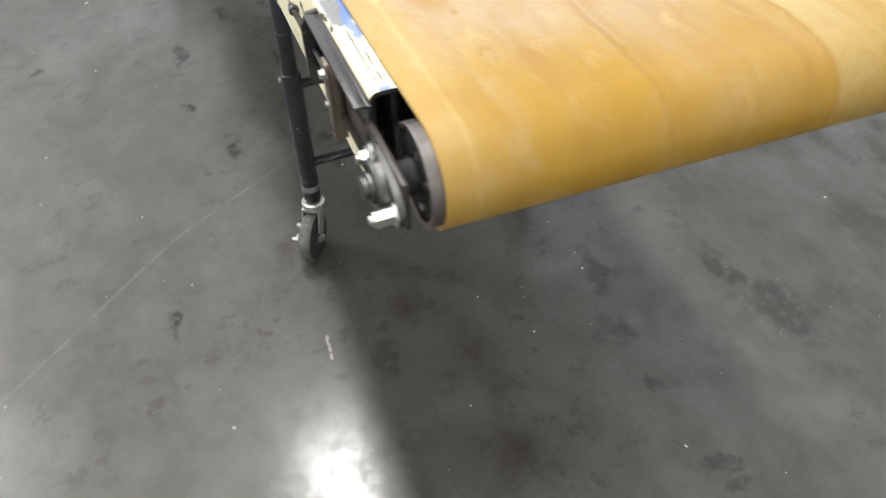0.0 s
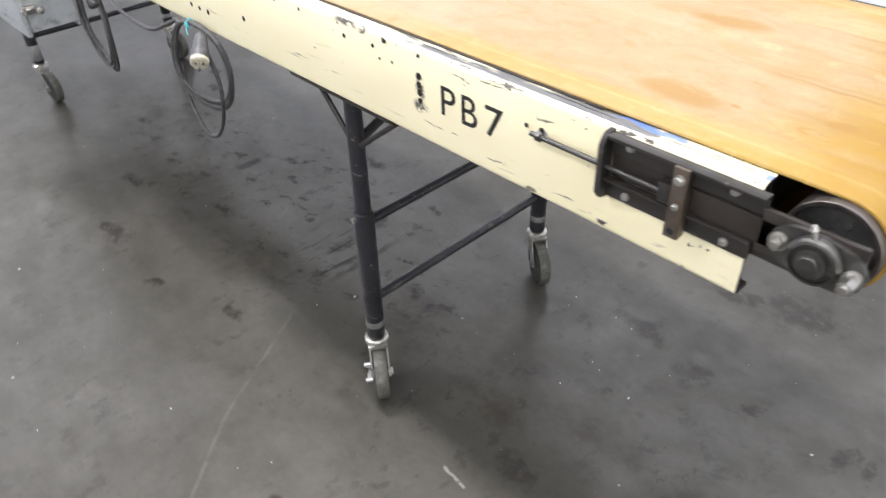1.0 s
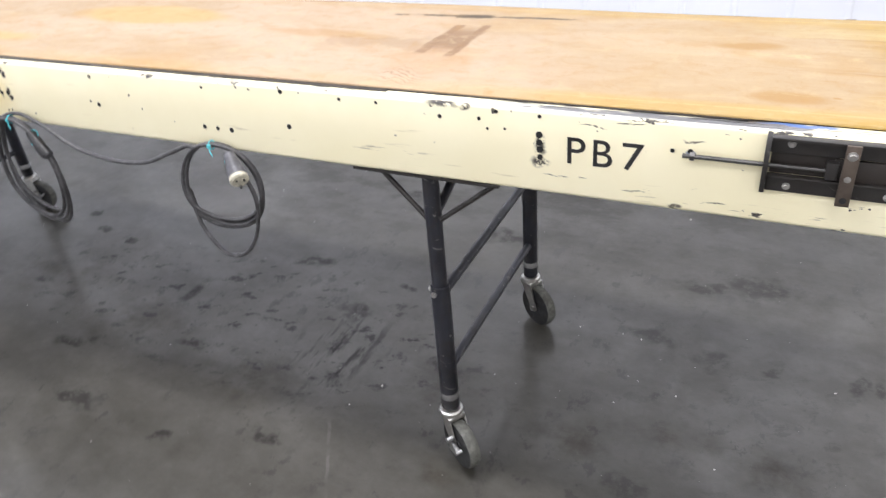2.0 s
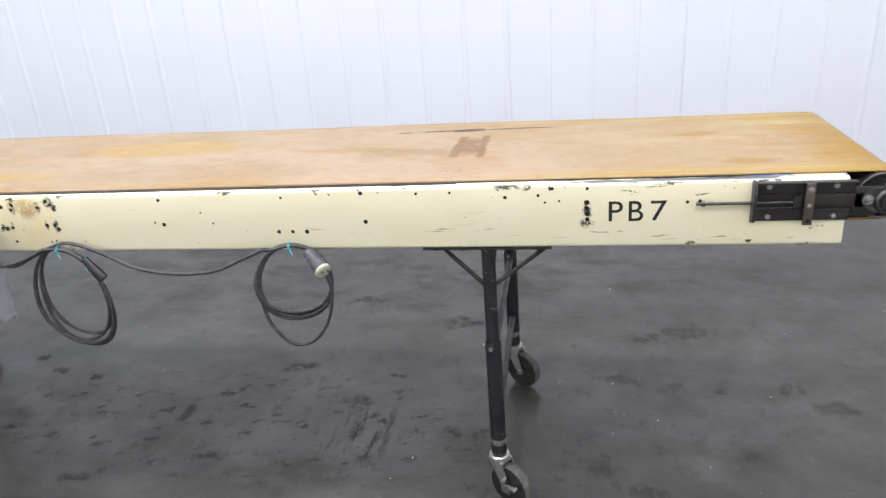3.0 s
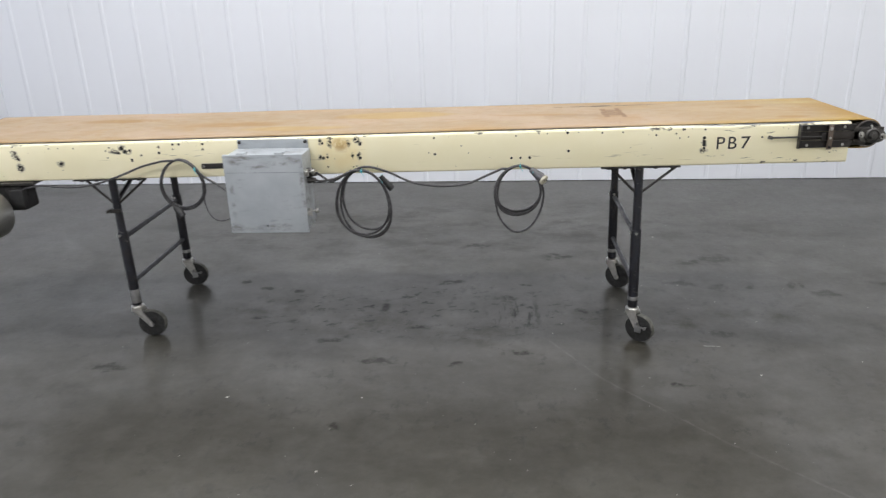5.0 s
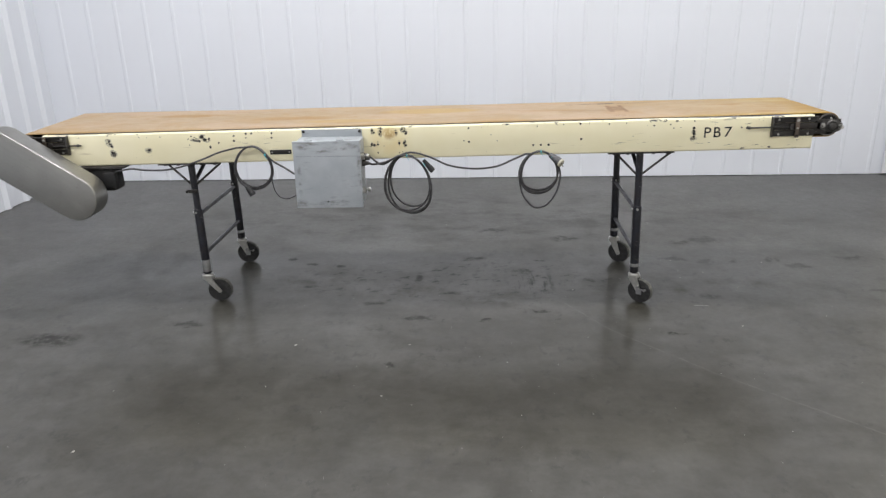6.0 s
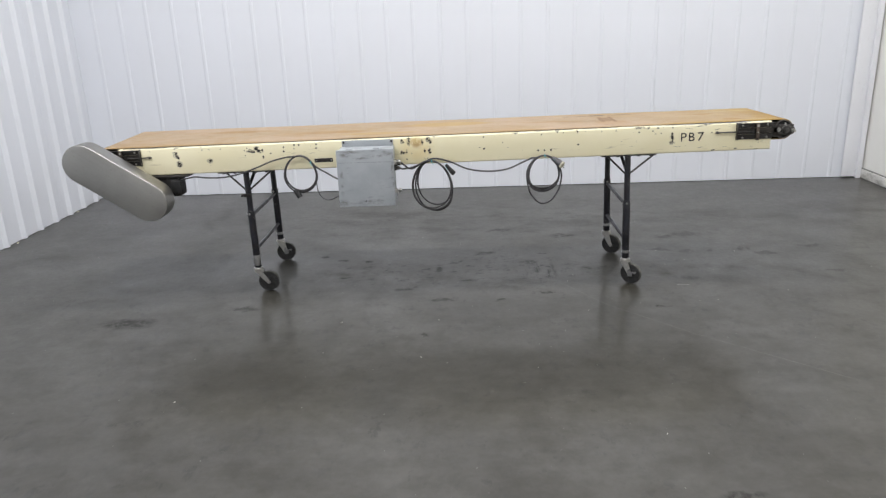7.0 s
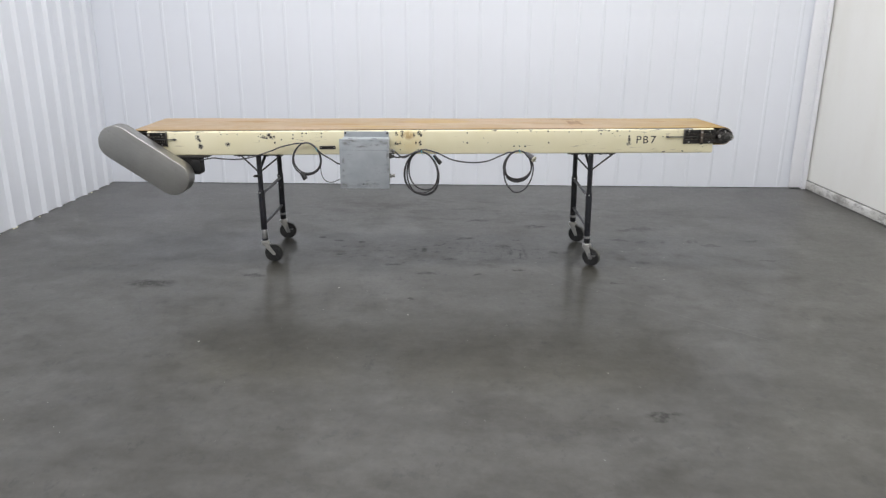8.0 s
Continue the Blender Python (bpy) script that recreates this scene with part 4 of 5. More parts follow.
def take_up(mirror=False, y=NEAR, out=-1):
    """The screw take-up at a roller: two angle rails, end plate, slide plate, strap and adjusting screw.
    Built for the tail; the head's is its mirror image."""
    before = set(conveyor.children)

    def X(x):
        return HEAD + TAIL - 0.045 - x if mirror else x

    def bx(bm, x0, x1, d0, d1, z0, z1, bevel=0.0):
        a, b = sorted((X(x0), X(x1)))
        c, d = sorted((y + out * d0, y + out * d1))
        box(bm, a, b, c, d, z0, z1, bevel)

    bm = B()
    bx(bm, -0.292, -0.092, 0.001, 0.006, 0.903, 0.930, 0.001)
    bx(bm, -0.292, -0.092, 0.006, 0.0185, 0.9265, 0.9310, 0.001)
    top = part("guide_rail", bm, M_BLACK, conveyor, "black angle-iron guide rail with hex bolts")
    bm = B()
    bx(bm, -0.292, -0.100, 0.001, 0.006, 0.840, 0.868, 0.001)
    bx(bm, -0.292, -0.100, 0.006, 0.015, 0.865, 0.869, 0.001)
    low = part("guide_rail", bm, M_BLACK, conveyor, "black angle-iron guide rail with hex bolts")
    for x in (-0.265, -0.130):
        bolt(X(x), y + out * 0.006, 0.9185, top, 0.66, 17)
    for x in (-0.263, -0.130):
        bolt(X(x), y + out * 0.006, 0.850, low, 0.66, 40)
    bm = B()
    a, c = sorted((X(-0.299), X(-0.292)))
    plate = [(0.001, 0.838), (0.016, 0.840), (0.023, 0.850), (0.023, 0.918), (0.014, 0.931), (0.001, 0.933)]
    faces = [[bm.verts.new((x, y + out * d, z)) for d, z in plate] for x in (a, c)]
    for f in faces:
        bm.faces.new(f)
    for i in range(len(plate)):
        k = (i + 1) % len(plate)
        bm.faces.new((faces[0][i], faces[0][k], faces[1][k], faces[1][i]))
    bmesh.ops.recalc_face_normals(bm, faces=bm.faces)
    part("end_plate", bm, M_BLACK, conveyor, "black end plate that holds the screw")
    bm = B()
    bx(bm, -0.205, -0.075, 0.002, 0.009, 0.8695, 0.9015, 0.0008)
    bx(bm, -0.095, 0.014, 0.002, 0.009, 0.860, 0.915, 0.002)
    bx(bm, -0.290, -0.20, 0.001, 0.003, 0.8695, 0.9015)
    slide = part("slide_plate", bm, M_PLATE, conveyor, "oily brown steel slide plate")
    bm = B()
    bx(bm, -0.103, -0.045, -0.007, 0.0005, 0.846, 0.868, 0.001)
    part("guide_plate", bm, M_BLACK, conveyor, "greasy black plate behind the slide")
    bm = B()
    bx(bm, -0.216, -0.200, 0.003, 0.017, 0.872, 0.899, 0.0015)
    part("screw_block", bm, M_BLACK, slide)
    bm = B()
    bx(bm, -0.196, -0.177, 0.0195, 0.0245, 0.836, 0.931, 0.0012)
    bx(bm, -0.181, -0.1772, 0.0095, 0.0197, 0.837, 0.926, 0.0006)
    strap = part("strap", bm, M_STRAP, conveyor, "rusty flat steel strap across the rails")
    bolt(X(-0.1865), y + out * 0.0245, 0.916, strap, 0.80)
    bolt(X(-0.1865), y + out * 0.0245, 0.880, strap, 0.55, 20)
    bm = B()
    rod(bm, (X(-0.1865), y + out * 0.0247, 0.846), (X(-0.1865), y + out * 0.0250, 0.846), 0.0048, 14)
    part("bolt_hole", bm, M_HOLE, strap)
    bm = B()
    tip = -0.362 if mirror else -0.415
    a, c = X(tip), X(-0.205)
    ys, zs = y + out * 0.0115, 0.8845
    rod(bm, (a, ys, zs), (c, ys, zs), 0.0033, 12)
    n = 44
    for i in range(n):
        f = a + (X(-0.30) - a) * i / n
        rod(bm, (f, ys, zs), (f + (X(-0.30) - a) / n * 0.5, ys, zs), 0.0038, 10)
    screw = part("adjusting_screw", bm, M_CAST, conveyor, "long threaded adjusting screw", 25)
    bm = B()
    rod(bm, (X(tip + 0.011), ys, zs), (X(tip + 0.018), ys, zs), 0.0072, 6)
    part("nut", bm, M_CAST, screw)
    for ob in set(conveyor.children) - before:
        ob.matrix_basis = Matrix.Translation((0, 0, 0.0045 + sag(X(-0.1), y)))
    return slide


take_up()
take_up(True)
take_up(False, FAR, 1)


def bearing(x, y, out):
    """A two-bolt flange bearing set aslant, with grease nipple, nuts and a long spacer bolt."""
    ang = radians(-6)
    bm = B()
    hull = []
    for i in range(40):
        a = 2 * math.pi * i / 40
        r = 0.0285 + 0.0225 * abs(math.cos(a)) ** 3
        hull.append((x + r * math.cos(a + ang), AXLE + r * math.sin(a + ang)))
    y0, y1 = sorted((y + out * 0.009, y + out * 0.0155))
    prism(bm, hull, y0, y1)
    body = part("bearing", bm, M_CAST, conveyor, "dull cast flange bearing on the roller shaft")
    bm = B()
    yy = y + out * 0.0145
    lathe(bm, [(0.0285, yy), (0.0280, yy + out * 0.007), (0.0255, yy + out * 0.0105), (0.0225, yy + out * 0.0115), (0.0215, yy + out * 0.008), (0.0165, yy + out * 0.008), (0.0160, yy + out * 0.0145), (0.0118, yy + out * 0.0152)], 32, "Y", (x, 0, AXLE))
    part("housing", bm, M_CAST, body, "rounded bearing housing", 30)
    bm = B()
    lathe(bm, [(0.0217, yy + out * 0.0088), (0.0162, yy + out * 0.0084)], 28, "Y", (x, 0, AXLE))
    part("seal", bm, M_BLACK, body)
    for s, long in ((-1, 0.009), (1, 0.021)):
        c = (x + s * 0.0395 * math.cos(ang), AXLE + s * 0.0395 * math.sin(ang))
        bm = B()
        rod(bm, (c[0], y + out * 0.0155, c[1]), (c[0], y + out * (0.0155 + long), c[1]), 0.0088, 6)
        rod(bm, (c[0], y + out * 0.014, c[1]), (c[0], y + out * (0.0195 + long), c[1]), 0.0048, 12)
        rod(bm, (c[0], y + out * 0.0155, c[1]), (c[0], y + out * 0.0175, c[1]), 0.0112, 16)
        part("nut", bm, M_ZINC, body, "bright zinc nut on a stud")
    bm = B()
    yg = y + out * 0.0195
    rod(bm, (x - 0.005, yg, AXLE + 0.026), (x - 0.008, yg, AXLE + 0.036), 0.0032, 10)
    rod(bm, (x - 0.008, yg, AXLE + 0.036), (x - 0.0095, yg, AXLE + 0.041), 0.0045, 10, 0.0026)
    part("grease_nipple", bm, M_ZINC, body)
    body.matrix_basis = Matrix.Translation((0, 0, sag(x, y)))
    return body


bearing(TAIL, NEAR, -1)
bearing(TAIL, FAR, 1)

# screw holes in the near side: x, z, radius
HOLE = B()
lathe(HOLE, [(0.0001, 0.0), (1.0, 0.0), (1.05, -0.1)], 14, "Y")
hole_me = bpy.data.meshes.new("screw_hole")
HOLE.to_mesh(hole_me)
HOLE.free()
finish(hole_me, M_HOLE)


def hole(x, z, r, stretch=1.0):
    o = new("screw_hole", hole_me)
    o.parent = near_side
    o.matrix_basis = Matrix.Translation((x, NEAR - 0.0006, z)) @ Matrix.Diagonal((r, 0.004, r * stretch, 1))


def side_z(x, z):
    """Height on the side in the sloping frame."""
    return z - 0.0105 * x


for x, z, r in ((-1.175, 0.843, 0.0052), (-1.180, 0.916, 0.0048), (-1.328, 0.818, 0.0055), (-1.365, 0.818, 0.0045), (-1.401, 0.818, 0.0048), (-1.708, 0.904, 0.0042),
                (-1.707, 0.838, 0.0050), (-0.836, 0.901, 0.0040), (-1.045, 0.913, 0.0033), (-0.965, 0.914, 0.0030), (-1.382, 0.907, 0.0030), (-1.259, 0.914, 0.0018), (-1.601, 0.870, 0.0024),
                (-1.572, 0.841, 0.0022), (-0.760, 0.905, 0.0034), (-0.745, 0.888, 0.0026), (-0.713, 0.891, 0.0024), (-0.728, 0.921, 0.0036), (-0.650, 0.920, 0.0034),
                (-0.651, 0.887, 0.0060), (-0.651, 0.873, 0.0056), (-0.650, 0.860, 0.0060), (-0.650, 0.846, 0.0052),
                (-2.171, 0.899, 0.0042), (-2.162, 0.890, 0.0050), (-2.129, 0.894, 0.0048), (-2.134, 0.882, 0.0044), (-2.026, 0.905, 0.0048), (-2.016, 0.895, 0.0042), (-2.008, 0.884, 0.0044), (-2.056, 0.887, 0.0040),
                (-2.176, 0.831, 0.0050), (-2.163, 0.831, 0.0046), (-2.146, 0.832, 0.0048), (-2.042, 0.838, 0.0054), (-2.019, 0.838, 0.0050), (-2.011, 0.827, 0.0056), (-2.147, 0.792, 0.0036), (-2.043, 0.791, 0.0026),
                (-2.028, 0.794, 0.0026), (-1.944, 0.792, 0.0020), (-1.731, 0.844, 0.0026), (-0.432, 0.886, 0.0035), (-0.405, 0.888, 0.0040),
                (-3.003, 0.882, 0.0080), (-3.018, 0.862, 0.0056), (-2.992, 0.868, 0.0080), (-2.970, 0.873, 0.0054), (-2.968, 0.834, 0.0052), (-2.968, 0.828, 0.0040), (-2.924, 0.852, 0.0040), (-3.070, 0.843, 0.0026),
                (-3.073, 0.873, 0.0030), (-3.057, 0.886, 0.0036), (-2.846, 0.885, 0.0046), (-2.848, 0.861, 0.0052), (-2.785, 0.895, 0.0050), (-2.758, 0.895, 0.0048), (-2.787, 0.875, 0.0030), (-2.659, 0.895, 0.0046),
                (-2.661, 0.873, 0.0044), (-3.469, 0.867, 0.0045), (-3.460, 0.842, 0.0050), (-3.461, 0.811, 0.0058), (-3.454, 0.795, 0.0050), (-3.276, 0.821, 0.0060), (-3.317, 0.885, 0.0028), (-3.277, 0.885, 0.0026), (-3.211, 0.885, 0.0026)):
    hole(x, side_z(x, z), r)


def letter(ch, x0, x1, z0, z1):
    cu = bpy.data.curves.new("letter", "FONT")
    cu.body, cu.extrude, cu.offset = ch, 0.0, 0.003
    tmp = new("letter", cu)
    bpy.context.view_layer.update()
    me = bpy.data.meshes.new_from_object(tmp.evaluated_get(bpy.context.evaluated_depsgraph_get()))
    bpy.data.objects.remove(tmp)
    co = np.array([v.co[:] for v in me.vertices])
    lo, hi = co.min(0), co.max(0)
    for v in me.vertices:
        f = (v.co.x - lo[0]) / (hi[0] - lo[0])
        g = (v.co.y - lo[1]) / (hi[1] - lo[1])
        v.co = (x0 + f * (x1 - x0), NEAR - 0.0007, z0 + g * (z1 - z0))
    me.materials.clear()
    ob = new("letter", finish(me, M_LETTER))
    ob.parent = near_side
    return tagged(ob, "black stencilled character " + ch)


for ch, x0, x1 in (("P", -0.602, -0.571), ("B", -0.558, -0.526), ("7", -0.510, -0.475)):
    letter(ch, x0, x1, side_z(-0.53, 0.8415), side_z(-0.53, 0.8895))

bm = B()
box(bm, -2.676, -2.571, NEAR - 0.003, NEAR, side_z(-2.6, 0.792), side_z(-2.6, 0.814), 0.001)
name_plate = part("name_plate", bm, M_BLACK, conveyor, "small black name plate with rivets")
for x in (-2.666, -2.581):
    bolt(x, NEAR - 0.003, side_z(-2.6, 0.803), name_plate, 0.45)

# ---- legs and casters ----


def caster(at, heading, brake, parent, trail=0.036):
    """A swivel caster whose stem stands at (x, y) and whose wheel trails along heading (degrees)."""
    x, y, z0 = at
    R = 0.0635
    ob = new("caster")
    ob.parent = parent
    ob.matrix_basis = pose(x, y, z0, 0, 0, heading)
    hx = trail
    bm = B()
    w = 0.0145
    lathe(bm, [(R - 0.012, -w), (R - 0.004, -w), (R - 0.001, -w * 0.7), (R, -w * 0.25), (R, w * 0.25), (R - 0.001, w * 0.7), (R - 0.004, w), (R - 0.012, w)], 40, "Y", (hx, 0, R))
    for f in bm.faces:
        if abs(f.normal.y) < 0.7:
            f.material_index = 1
    wheel = part("wheel", bm, M_TYRE, ob, "dusty dark rubber caster wheel", 35)
    wheel.data.materials.append(M_TREAD)
    bm = B()
    lathe(bm, [(0.010, -w - 0.002), (0.019, -w - 0.002), (0.021, -w + 0.004), (R - 0.016, -w + 0.005), (R - 0.0118, -w + 0.001), (R - 0.0118, w - 0.001), (R - 0.016, w - 0.005), (0.021, w - 0.004), (0.019, w + 0.002), (0.010, w + 0.002)], 32, "Y", (hx, 0, R))
    part("hub", bm, M_HUB, wheel, "black wheel hub", 30)
    bm = B()
    rod(bm, (hx, -0.028, R), (hx, 0.028, R), 0.0055, 12)
    for s in (-1, 1):
        rod(bm, (hx, s * 0.0225, R), (hx, s * 0.029, R), 0.0095, 6)
    part("axle", bm, M_ZINC, wheel)
    top = 2 * R + 0.010
    bm = B()
    for s in (-1, 1):
        y0, y1 = sorted((s * 0.0185, s * 0.022))
        prism(bm, [(-0.022, top), (0.024, top), (0.030, top - 0.016), (hx + 0.013, R - 0.004), (hx + 0.006, R - 0.013), (hx - 0.006, R - 0.013), (hx - 0.014, R - 0.002)], y0, y1)
    box(bm, -0.023, 0.027, -0.0225, 0.0225, top - 0.009, top + 0.001, 0.0015)
    part("fork", bm, M_FORK, ob, "worn galvanized caster fork", 30)
    bm = B()
    lathe(bm, [(0.027, top + 0.001), (0.029, top + 0.005), (0.028, top + 0.012), (0.024, top + 0.016), (0.017, top + 0.017), (0.016, top + 0.024)], 28, "Z")
    part("swivel", bm, M_FORK, ob, "ball-race swivel head", 30)
    if brake:
        bm = B()
        box(bm, hx + 0.012, hx + 0.036, -0.033, -0.023, R + 0.012, R + 0.017, 0.001)
        box(bm, hx - 0.012, hx + 0.016, -0.030, -0.0225, R - 0.012, R + 0.016, 0.001)
        rod(bm, (hx + 0.034, -0.038, R + 0.015), (hx + 0.034, -0.022, R + 0.015), 0.0055, 10)
        rod(bm, (hx - 0.004, -0.038, R + 0.026), (hx - 0.004, -0.022, R + 0.026), 0.0065, 8)
        part("brake_pedal", bm, M_RING, ob, "small galvanized brake lever")
    return ob


def leg(x, y, ground, tall):
    """A telescopic tube leg: upper tube, wider lower sleeve, worn ring and set bolt."""
    top, cast = tall, ground + 0.155
    bm = B()
    rod(bm, (x, y, 0.30), (x, y, top), 0.0170, 24)
    ob = part("leg", bm, M_NAVY, conveyor, "scratched blue-black tubular steel leg", 30)
    bm = B()
    lathe(bm, [(0.0172, ground + 0.505), (0.0205, ground + 0.503), (0.0212, ground + 0.498), (0.0212, cast + 0.004), (0.019, cast)], 28, "Z", (x, y, 0))
    sleeve = part("sleeve", bm, M_NAVY, ob, "wider black lower sleeve", 30)
    bm = B()
    r0, r1 = (ground + 0.168, ground + 0.232) if x < -2 and y < 0.4 else (ground + 0.188, ground + 0.205)
    lathe(bm, [(0.0213, r0), (0.0219, r0 + 0.002), (0.0219, r1 - 0.002), (0.0213, r1)], 28, "Z", (x, y, 0))
    part("ring", bm, M_RING, sleeve, "grey worn ring", 30)
    bm = B()
    rod(bm, (x - 0.004, y - 0.0265, ground + 0.490), (x - 0.004, y - 0.016, ground + 0.490), 0.0062, 6)
    rod(bm, (x - 0.026, y, ground + 0.488), (x - 0.017, y, ground + 0.488), 0.0055, 10)
    part("set_bolt", bm, M_ZINC, sleeve, "bright set bolt")
    return ob


def leaned(ob, lean):
    """Shears a part so that it leans forward towards its foot."""
    for v in ob.data.vertices:
        v.co.y -= lean * (BOT - v.co.z)
    return ob


FAR_LEG = 0.783


def trestle(x, casters, lean=0.0, clamp=False):
    """A pair of legs under both channels with rungs, braces and mounting plates."""
    ground = -SLOPE * x - RISE
    for y, (head, brake, trail) in zip((0.205, FAR_LEG), casters):
        tube = leg(x, y, ground, BOT - 0.006 + sag(x, y))
        for ob in (tube, *tube.children_recursive):
            leaned(ob, lean)
        caster((x, y - lean * (BOT - 0.155), ground), head, brake, conveyor, trail)
        bm = B()
        box(bm, x - 0.155, x + 0.155, y - 0.030, y + 0.025, BOT - 0.0065, BOT - 0.0005, 0.001)
        plate = part("mounting_plate", bm, M_BLACK, conveyor, "black mounting plate bolted under the channel")
        plate.matrix_basis = Matrix.Translation((0, 0, sag(x, y)))
        for dx in (-0.125, -0.06, 0.06, 0.125):
            b2 = B()
            rod(b2, (x + dx, y - 0.012, BOT - 0.0125), (x + dx, y - 0.012, BOT - 0.006), 0.0085, 6)
            part("bolt", b2, M_BLACK, plate)
        for s in (-1, 1):
            bm = B()
            rod(bm, (x + (0.148 if s > 0 else -0.115), y, BOT - 0.008), (x + s * 0.014, y, BOT - 0.112), 0.0055, 10)
            leaned(part("brace", bm, M_BLACK, conveyor, "thin black diagonal brace"), lean)
    for y, s in ((0.205, 1), (FAR_LEG, -1)):
        bm = B()
        rod(bm, (x, y + s * 0.012, BOT - 0.105), (x, y + s * 0.275, BOT - 0.004), 0.0095, 12)
        leaned(part("cross_brace", bm, M_NAVY, conveyor, "black diagonal brace under the bed"), lean)
    bm = B()
    box(bm, x - 0.02, x + 0.02, 0.23, FAR_LEG - 0.02, BOT - 0.006, BOT + 0.030)
    part("cross_beam", bm, M_BLACK, conveyor)
    for z in (0.474, 0.264):
        bm = B()
        rod(bm, (x, 0.222, ground + z), (x, FAR_LEG - 0.012, ground + z), 0.0105, 14)
        leaned(part("rung", bm, M_NAVY, conveyor, "black rung between the legs", 30), lean)
    if clamp:
        bm = B()
        box(bm, x - 0.034, x + 0.022, 0.178, 0.190, 0.632, 0.648, 0.002)
        rod(bm, (x - 0.029, 0.170, 0.640), (x - 0.029, 0.205, 0.640), 0.007, 8)
        part("clamp", bm, M_BLACK, conveyor, "small black clamp on the leg")


trestle(-0.887, ((-34, True, 0.038), (-32, False, 0.036)), 0.020)
trestle(-3.092, ((3, False, 0.056), (8, True, 0.030)), 0.004, True)

# ---- drive: gear motor and chain guard at the head ----
GC0, GC1, GR = (-3.940, 0.894), (-3.604, 0.662), 0.108


def chain_guard():
    a0 = math.atan2(GC1[1] - GC0[1], GC1[0] - GC0[0])
    outline = []
    for (cx, cz), base in ((GC1, a0 - math.pi / 2), (GC0, a0 + math.pi / 2)):
        for i in range(25):
            a = base + math.pi * i / 24
            outline.append((cx + GR * math.cos(a), cz + GR * math.sin(a)))
    bm = prism(B(), outline, 0.0, 0.112, 0.005)
    ob = part("chain_guard", bm, M_GUARD, conveyor, "rounded stainless steel chain guard", 30)
    return ob


chain_guard()
bm = B()
box(bm, -3.64, -3.41, 0.150, 0.30, BOT - 0.012, BOT - 0.001, 0.001)
box(bm, -3.625, -3.610, 0.125, 0.20, 0.715, BOT - 0.010, 0.002)
part("motor_bracket", bm, M_BLACK, conveyor, "black motor bracket under the frame")
bm = B()
rod(bm, (GC1[0], 0.110, GC1[1]), (GC1[0], 0.20, GC1[1]), 0.014, 16)
box(bm, -3.645, -3.520, 0.165, 0.33, 0.655, BOT - 0.012, 0.012)
motor = part("gear_motor", bm, M_MOTOR, conveyor, "black gear motor slung under the frame")
MC = (-3.492, 0.712)
bm = B()
box(bm, MC[0] - 0.060, MC[0] + 0.020, 0.160, 0.262, MC[1] - 0.056, MC[1] + 0.056, 0.014)
part("motor_body", bm, M_MOTOR, motor, "black motor body", 30)
bm = B()
box(bm, MC[0] - 0.03, MC[0] + 0.032, 0.142, 0.175, MC[1] - 0.035, MC[1] + 0.040, 0.006)
part("terminal_box", bm, M_MOTOR, motor, "black terminal box")

# ---- control box ----
BX0, BX1, BZ0, BZ1, BY = -2.523, -2.208, 0.565, 0.876, 0.008
control = thing("control_box", "scuffed grey steel control box bolted to the conveyor side", "electrical box", (0, 0, 0))
bm = B()
box(bm, BX0 + 0.006, BX1 - 0.006, BY + 0.016, 0.1645, BZ0 + 0.006, BZ1 - 0.004, 0.004)
body = part("body", bm, M_BOX, control, "grey enamelled box body")
bm = B()
box(bm, BX0, BX1, BY, BY + 0.015, BZ0 - 0.003, BZ1 + 0.004, 0.003)
door = part("door", bm, M_BOX, control, "worn grey box door")
bm = B()
box(bm, BX0 + 0.004, BX1 - 0.004, BY - 0.0008, BY + 0.002, 0.8085, 0.8110)
part("seam", bm, M_BOXDARK, door, "thin dark seam across the door")
bm = B()
rod(bm, (BX0 + 0.150, BY - 0.001, 0.592), (BX0 + 0.150, BY + 0.002, 0.592), 0.004, 12)
part("screw", bm, M_HOLE, door)
for x0 in (BX0 + 0.055, BX0 + 0.205):
    bm = B()
    box(bm, x0, x0 + 0.034, BY + 0.004, BY + 0.040, BZ1 - 0.001, BZ1 + 0.009, 0.002)
    rod(bm, (x0, BY + 0.010, BZ1 + 0.008), (x0 + 0.034, BY + 0.010, BZ1 + 0.008), 0.0045, 10)
    part("hinge", bm, M_BOX, control, "painted grey hinge")
for z0, z1 in ((BZ1 - 0.01, BZ1 + 0.032), (BZ0 - 0.010, BZ0 + 0.010)):
    bm = B()
    box(bm, BX0 + 0.012, BX1 - 0.012, 0.1615, 0.1665, z0, z1, 0.001)
    tab = part("mounting_tab", bm, M_BOX, control, "grey mounting tab")
    if z1 > 0.8:
        for x in (BX0 + 0.022, BX1 - 0.022):
            b2 = B()
            rod(b2, (x, 0.155, BZ1 + 0.022), (x, 0.1615, BZ1 + 0.022), 0.007, 6)
            part("bolt", b2, M_BLACK, tab)
